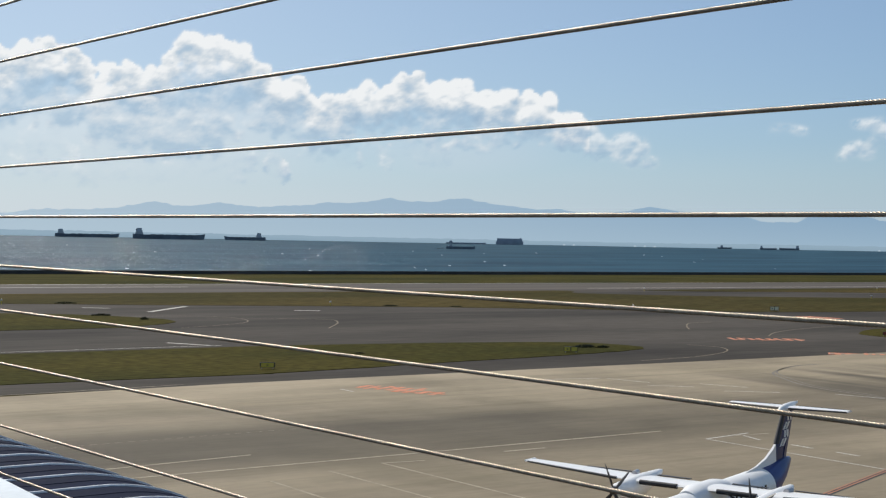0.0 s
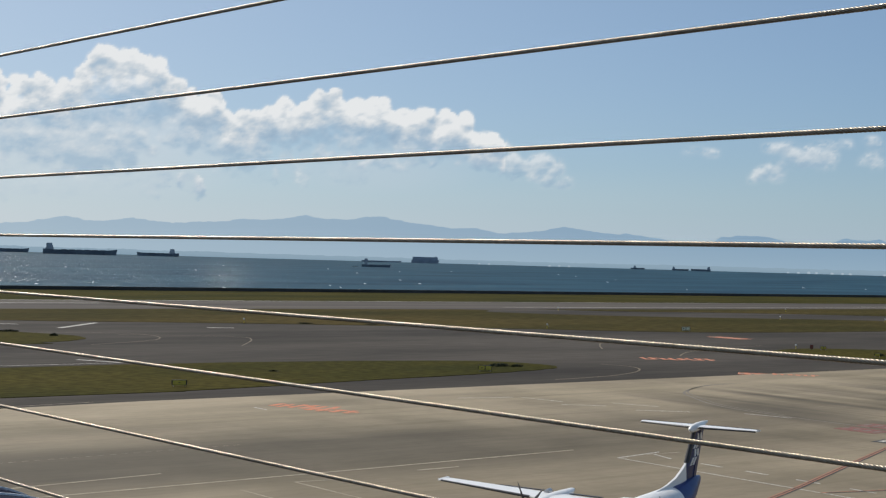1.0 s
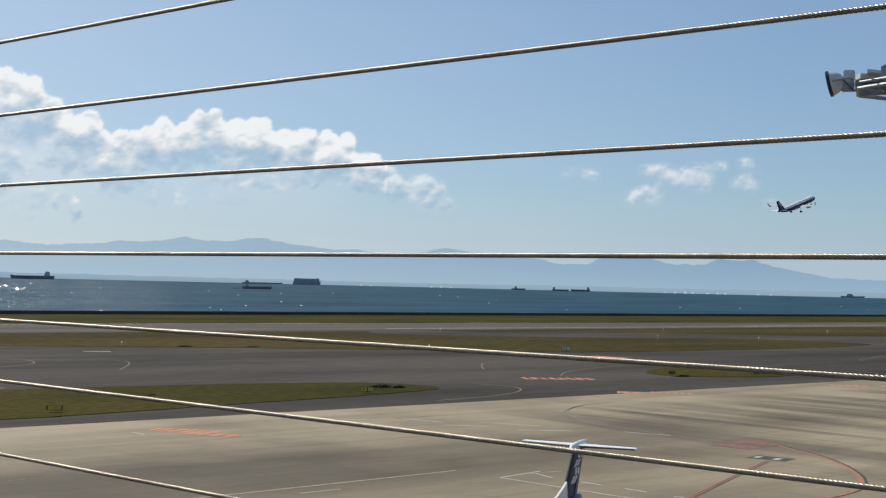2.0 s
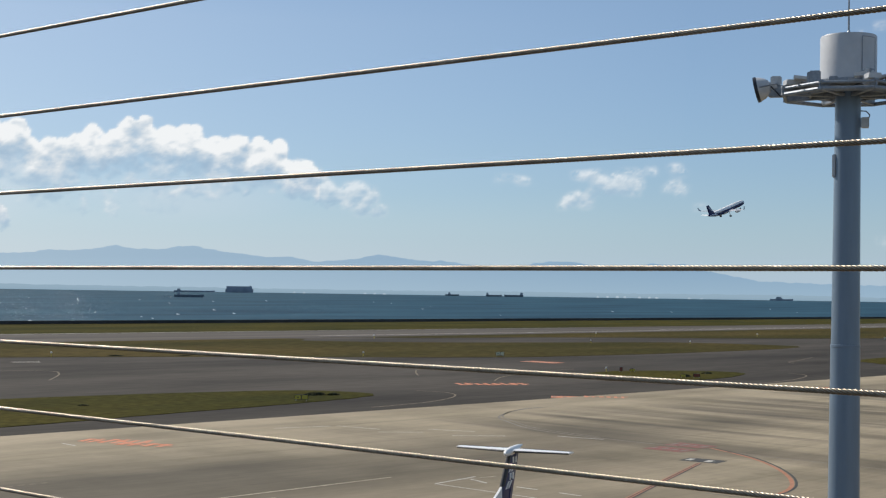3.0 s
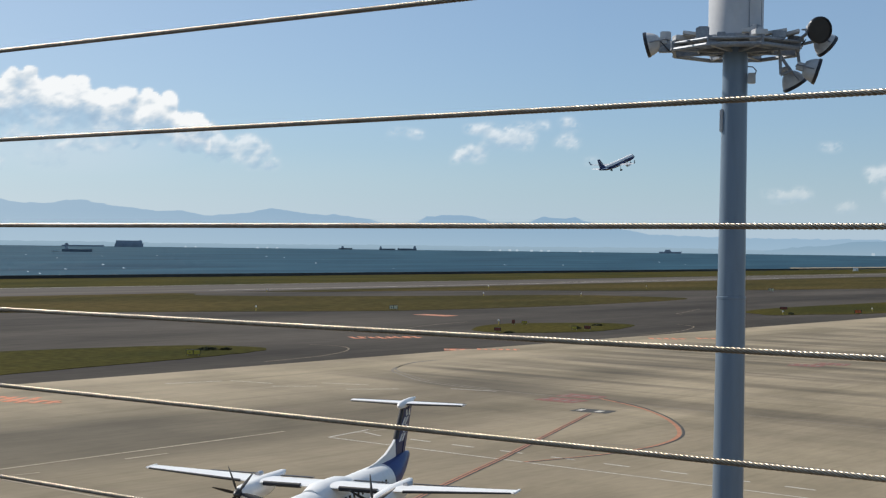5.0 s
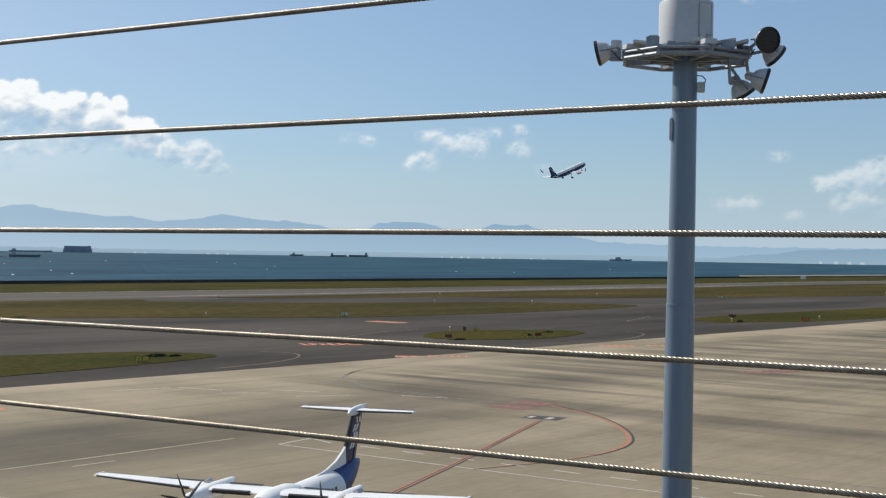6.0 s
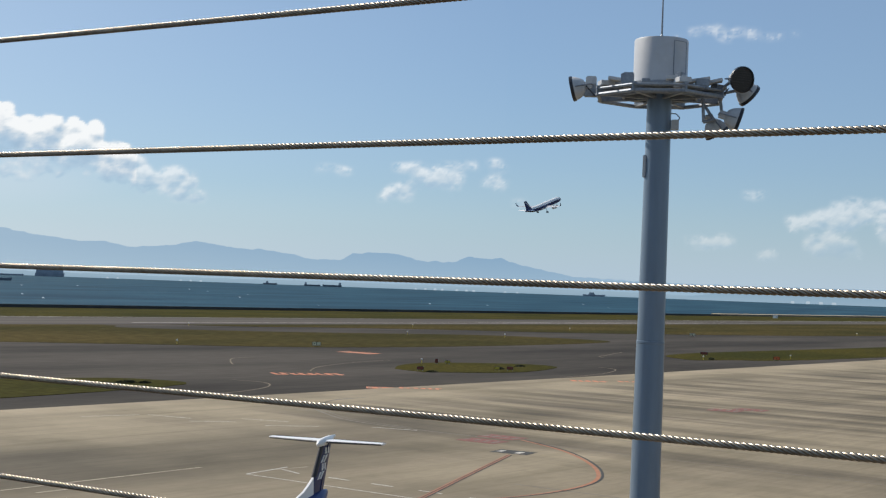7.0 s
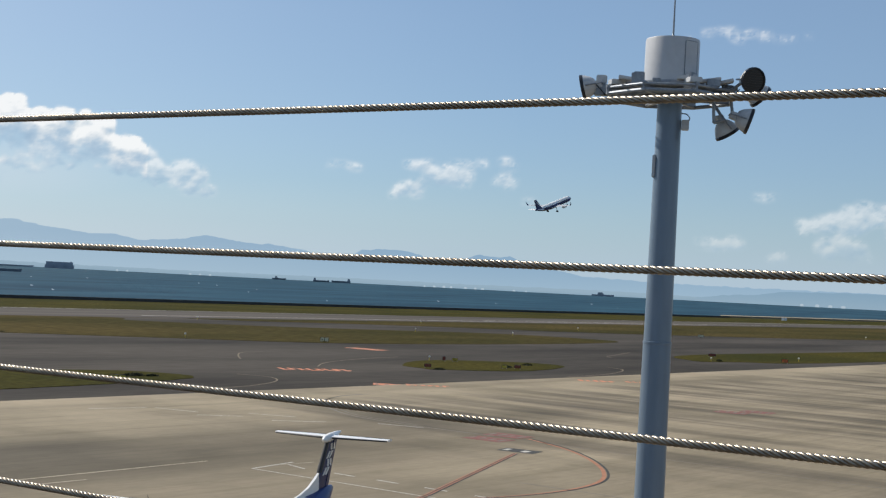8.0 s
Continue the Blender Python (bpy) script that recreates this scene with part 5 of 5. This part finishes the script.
    loft(tb, [(2.0, zt - 0.12, 0.05, 0.05), (1.7, zt - 0.11, 0.24, 0.27), (0.7, zt - 0.04, 0.31, 0.36), (-0.8, zt + 0.06, 0.25, 0.30), (-2.1, zt + 0.22, 0.06, 0.08)], 0, 360, 20)
    part("tail_bullet", tb, M["plane_white"], fin, "", True)
    ht = bmesh.new()
    aerofoil(ht, [((0.35, -4.95, zt), 1.25, 0.12, (0, 0, 1)), ((1.15, 0, zt), 2.1, 0.12, (0, 0, 1)), ((0.35, 4.95, zt), 1.25, 0.12, (0, 0, 1))], 14)
    hp = part("tailplane", ht, M["plane_white"], ob, "white tailplane", True)
    for s in (-1, 1):
        tbt = bmesh.new()
        aerofoil(tbt, [((1.13, s * 0.4, zt - 0.03), 0.42, 0.42, (0, 0, 1)), ((0.39, s * 4.9, zt - 0.03), 0.34, 0.40, (0, 0, 1))], 12)
        part("de_icing_boot", tbt, M["boot_black"], hp, "black rubber leading edge", True)
        el = bmesh.new()
        box(el, -0.92, -0.86, min(s * 0.5, s * 4.85), max(s * 0.5, s * 4.85), zt - 0.08, zt + 0.05)
        part("elevator_gap", el, M["boot_black"], hp)
    return ob


turboprop()


# ---- jet airliner climbing away over the runway ----
def jet_airliner():
    """Local x: to the nose, 0 amidships; the z axis is the fuselage's middle."""
    ob = thing("jet_airliner", pose(779, 505, 78, 0, -17, 0), "white and blue jet airliner climbing away, wheels still down", "aircraft")
    R = 1.98
    secs = [(22.2, -0.55, 0.05, 0.05), (21.8, -0.45, 0.6, 0.6), (20.8, -0.25, 1.15, 1.2), (19.4, -0.08, 1.6, 1.68), (17.4, 0, 1.9, 1.95), (15.5, 0, R, R + 0.05), (-8, 0, R, R + 0.05), (-13, 0.35, 1.7, 1.75), (-17.5, 0.85, 1.1, 1.15), (-21, 1.2, 0.5, 0.55), (-22.2, 1.3, 0.12, 0.15)]
    part("fuselage_top", loft(bmesh.new(), secs, -74, 74, 28), M["plane_white"], ob, "white upper fuselage", True)
    for s, (a, b) in ((1, (74, 132)), (-1, (228, 286))):
        part("side_band", loft(bmesh.new(), secs, a, b, 8), M["jet_blue"], ob, "dark blue band along the side", True)
    part("belly", loft(bmesh.new(), secs, 132, 228, 20), M["plane_grey"], ob, "pale grey belly", True)
    part("tail_sleeve", loft(bmesh.new(), [(x, z, w * 1.006 + 0.01, h * 1.006 + 0.01) for x, z, w, h in ((-15.2, 0.6, 1.41, 1.46), (-17.5, 0.85, 1.1, 1.15), (-21, 1.2, 0.5, 0.55), (-21.9, 1.27, 0.2, 0.22))], 0, 360, 28), M["plane_navy"], ob, "navy rear fuselage", True)
    cabin_windows(ob, [(-12.88 + 0.66 * k, s * (R - 0.015), 0.535) for s in (-1, 1) for k in range(44) if not 18 <= k <= 21], 0.24, 0.37)
    part("cockpit_glazing", loft(bmesh.new(), [(20.65, 0.0, 1.24, 1.02), (19.55, 0.12, 1.60, 1.50)], -70, 70, 14), M["glass_dark"], ob, "", True)
    part("keel_fairing", loft(bmesh.new(), [(6.5, -1.1, 0.6, 0.7), (4, -1.2, 1.8, 1.1), (-4, -1.2, 1.9, 1.15), (-7.5, -1.0, 0.8, 0.8)], 0, 360, 24), M["plane_grey"], ob, "", True)
    for s in (-1, 1):
        w = bmesh.new()
        aerofoil(w, [((5.0, s * 1.0, -1.0), 7.4, 0.13, (0, 0, 1)), ((1.4, s * 6.4, -0.45), 4.4, 0.12, (0, 0, 1)), ((-4.0, s * 16.6, 0.75), 1.7, 0.10, (0, 0, 1))], 16)
        wing = part("wing", w, M["plane_grey"], ob, "grey swept wing", True)
        wl = bmesh.new()
        aerofoil(wl, [((-4.0, s * 16.6, 0.75), 1.7, 0.09, (0, s * -0.3, 1)), ((-4.6, s * 17.3, 1.5), 1.3, 0.08, (0, s * -1, 0.4)), ((-5.6, s * 17.8, 3.2), 0.6, 0.08, (0, s * -1, 0.1))], 12)
        part("winglet", wl, M["plane_navy"], wing, "upturned navy wing tip", True)
        e = bmesh.new()
        prof = [(0.55, 2.3), (0.95, 2.35), (1.12, 2.0), (1.2, 0.8), (1.12, -0.4), (0.85, -1.5), (0.5, -1.7), (0.3, -2.3)]
        lathe(e, prof, pose(4.2, s * 5.75, -2.05, 0, 90, 0), 28)
        en = part("engine", e, M["plane_white"], ob, "white engine under the wing", True)
        lip = bmesh.new()
        lathe(lip, [(0.94, 2.30), (1.0, 2.42), (1.08, 2.33), (1.13, 2.0)], pose(4.2, s * 5.75, -2.05, 0, 90, 0), 28)
        part("intake_lip", lip, M["metal"], en, "", True)
        py = bmesh.new()
        box(py, 0.4, 4.6, s * 5.75 - 0.15, s * 5.75 + 0.15, -1.1, -0.55, 0.08)
        part("pylon", py, M["plane_grey"], en)
        leg = part("main_gear", tube(bmesh.new(), (-1.6, s * 3.3, -1.0), (-1.6, s * 3.8, -4.0), 0.16, n=10), M["metal"], ob)
        for dy in (-0.45, 0.45):
            part("wheel", lathe(bmesh.new(), [(0.2, -0.18), (0.5, -0.2), (0.6, -0.1), (0.6, 0.1), (0.5, 0.2), (0.2, 0.18)], pose(-1.6, s * 3.8 + dy, -4.0, 90, 0, 0), 20), M["tyre"], leg)
        t = bmesh.new()
        aerofoil(t, [((-16.8, s * 0.4, 1.0), 3.9, 0.10, (0, 0, 1)), ((-19.6, s * 6.2, 1.6), 1.5, 0.09, (0, 0, 1))], 12)
        part("tailplane", t, M["plane_white"], ob, "white tailplane", True)
    leg = part("nose_gear", tube(bmesh.new(), (16.8, 0, -1.6), (17.0, 0, -3.7), 0.11, n=10), M["metal"], ob)
    for dy in (-0.25, 0.25):
        part("wheel", lathe(bmesh.new(), [(0.12, -0.1), (0.33, -0.12), (0.4, -0.06), (0.4, 0.06), (0.33, 0.12), (0.12, 0.1)], pose(17.0, dy, -3.7, 90, 0, 0), 16), M["tyre"], leg)
    f = bmesh.new()
    rows = []
    for z, xl, xt in ((1.6, -13.6, -20.3), (2.6, -14.9, -20.6), (7.7, -19.0, -22.0)):
        rows.append([Vector((xt + (xl - xt) * 0.5 * (1 + math.cos(i * math.tau / 12)), (xl - xt) * 0.09 * math.sin(i * math.tau / 12), z)) for i in range(12)])
    rings(f, rows)
    fin = part("fin", f, M["plane_navy"], ob, "tall navy tail fin", True)
    for s in (-1, 1):
        bm = bmesh.new()
        for k in range(4):
            x0, z0 = -16.7 - k * 0.95, 3.0 + k * 0.85
            y = s * (0.58 - k * 0.07)
            rings(bm, [[Vector((x0 + dx + lx, yy, z0 + dz)) for dx, yy in ((0, y), (-0.45, y), (-0.45, y - s * 0.2), (0, y - s * 0.2))] for dz, lx in ((0, 0.3), (1.3, -1.0 if k % 2 else -0.2))])
        part("fin_bar", bm, M["plane_white"], fin, "white slanting bars")
    return ob


jet_airliner()


# ---- terminal: roof, parapet, deck ----
def pier_roof():
    """Low building under a dark sheet roof with pale standing ribs and a rounded eave."""
    ob = thing("pier_building", pose(20, 52, 0, 0, 0, 4.1) @ pose(-20, -52, 0), "low pier building under a dark navy ribbed roof", "building")
    y0, y1 = 30.0, 86.0
    prof = [(-14, 12.15)] + [(4 + 4.0 * i, 12.15) for i in range(4)]
    prof += [(17.0 + 5.0 * math.sin(radians(a)), 12.15 - 2.6 * (1 - math.cos(radians(a)))) for a in range(6, 91, 7)]
    bm = bmesh.new()
    rings(bm, [[Vector((x, y, z)) for x, z in prof] + [Vector((x, y, z - 0.3)) for x, z in reversed(prof)] for y in (y0, y1)], closed=True)
    part("roof_sheet", bm, M["roof_navy"], ob, "dark navy metal roof sheet", True)
    y = y0 + 0.45
    while y < y1:
        rb = bmesh.new()
        rows = []
        for i, (x, z) in enumerate(prof):
            a, b = prof[max(i - 1, 0)], prof[min(i + 1, len(prof) - 1)]
            d = Vector((b[0] - a[0], 0, b[1] - a[1])).normalized()
            nrm = Vector((-d.z, 0, d.x))
            p = Vector((x, y, z))
            rows.append([p + Vector((0, -0.05, 0)), p + Vector((0, -0.045, 0)) + nrm * 0.07, p + Vector((0, 0.045, 0)) + nrm * 0.07, p + Vector((0, 0.05, 0))])
        rings(rb, rows)
        part("roof_rib", rb, M["rib_white"], ob)
        for dy in (1.36,):
            sm = bmesh.new()
            rings(sm, [[Vector((x, y + dy - 0.03, z)), Vector((x, y + dy - 0.02, z + 0.02)), Vector((x, y + dy + 0.02, z + 0.02)), Vector((x, y + dy + 0.03, z))] for x, z in prof])
            part("roof_seam", sm, M["roof_navy"], ob)
        y += 2.72
    part("wall", box(bmesh.new(), -13, 19.4, y0 + 0.3, y1 - 0.3, -0.05, 9.0), M["building"], ob)
    return ob


pier_roof()


def parapet_block():
    ob = thing("roof_parapet", pose(0, 0, 0), "pale smooth parapet above the ribbed roof", "parapet")
    bm = bmesh.new()
    box(bm, -12.0, 12.2, 29.0, 39.8, 11.9, 14.0, 0.25)
    part("parapet_body", bm, M["parapet"], ob)
    return ob


parapet_block()

FENCE_AZ = 85.03
along = sky_dir(FENCE_AZ - 90, 0)
outward = sky_dir(FENCE_AZ, 0)
fence_frame = Matrix.Translation(outward * 1.25) @ pose(0, 0, 0, 0, 0, 90 - (FENCE_AZ - 90))


def deck():
    bm = bmesh.new()
    m = pose(0, 0, 0, 0, 0, 90 - FENCE_AZ)
    box(bm, -20, 1.45, -14, 14, 19.0, 19.42, 0.03, m)
    # out of view, dark so that little light reaches the ropes from below
    structure("deck_floor", bm, M["unseen_deck"], "unseen observation deck floor, darkened to shade the ropes from below", "floor")
    bm = bmesh.new()
    box(bm, -20, 1.2, -14, 14, -0.05, 19.0, 0.0, m)
    structure("terminal_wall", bm, M["building"], "plain concrete terminal wall under the deck", "wall")


deck()


# ---- wire rope fence ----
def rope_mesh(length, radius=0.0030, strands=4, lay=0.021):
    """Strands laid round one another, along x."""
    per, sides = 12, 6
    n = int(length / lay * per)
    r1, r2 = radius * 0.58, radius * 0.46
    t = np.arange(n + 1) / per * 2 * np.pi
    x = np.arange(n + 1) * lay / per
    verts, faces = [], []
    for s in range(strands):
        ph = t + s * 2 * np.pi / strands
        cy, cz = r1 * np.cos(ph), r1 * np.sin(ph)
        base = len(verts)
        for k in range(sides):
            a = 2 * np.pi * k / sides
            off = ph + a
            verts_k = np.stack([x - r2 * np.sin(a) * 0.35, cy + r2 * np.cos(off), cz + r2 * np.sin(off)], 1)
            verts.extend(map(tuple, verts_k))
        for k in range(sides):
            a0, b0 = base + k * (n + 1), base + (k + 1) % sides * (n + 1)
            faces.extend((a0 + i, a0 + i + 1, b0 + i + 1, b0 + i) for i in range(n))
    base = len(verts)  # the straight core
    for k in range(sides):
        a = 2 * np.pi * k / sides
        verts += [(0.0, radius * 0.34 * math.cos(a), radius * 0.34 * math.sin(a)), (length, radius * 0.34 * math.cos(a), radius * 0.34 * math.sin(a))]
    faces.extend((base + 2 * k, base + 2 * k + 1, base + (2 * k + 3) % (2 * sides), base + (2 * k + 2) % (2 * sides)) for k in range(sides))
    me = bpy.data.meshes.new("rope")
    me.from_pydata(verts, [], faces)
    me.polygons.foreach_set("use_smooth", [True] * len(me.polygons))
    me.materials.append(M["steel_rope"])
    return me


def rope_fence():
    x0, x1 = -1.35, 4.75
    turn = math.degrees(math.atan2(along.y, along.x))
    ob = thing("rope_fence", Matrix.Translation(outward * 1.25) @ pose(0, 0, 0, 0, 0, turn), "railing of tight twisted steel wire ropes", "railing")
    me = rope_mesh(x1 - x0)
    for i, z in enumerate((21.3981, 21.2716, 21.1507, 21.0348, 20.921, 20.8179, 20.6945, 20.550, 20.44, 20.32, 20.20, 20.08, 21.53)):
        r = new("wire_rope", me)
        r.parent = ob
        r.matrix_local = pose(x0, 0, z, 37 * i, 0, 0)
    for x in (x0, x1):
        post = part("post", box(bmesh.new(), x - 0.03, x + 0.03, -0.04, 0.04, 19.40, 21.62, 0.006), M["galvanised"], ob)
        part("foot_plate", box(bmesh.new(), x - 0.09, x + 0.09, -0.09, 0.09, 19.415, 19.43), M["galvanised"], post)
    return ob


rope_fence()
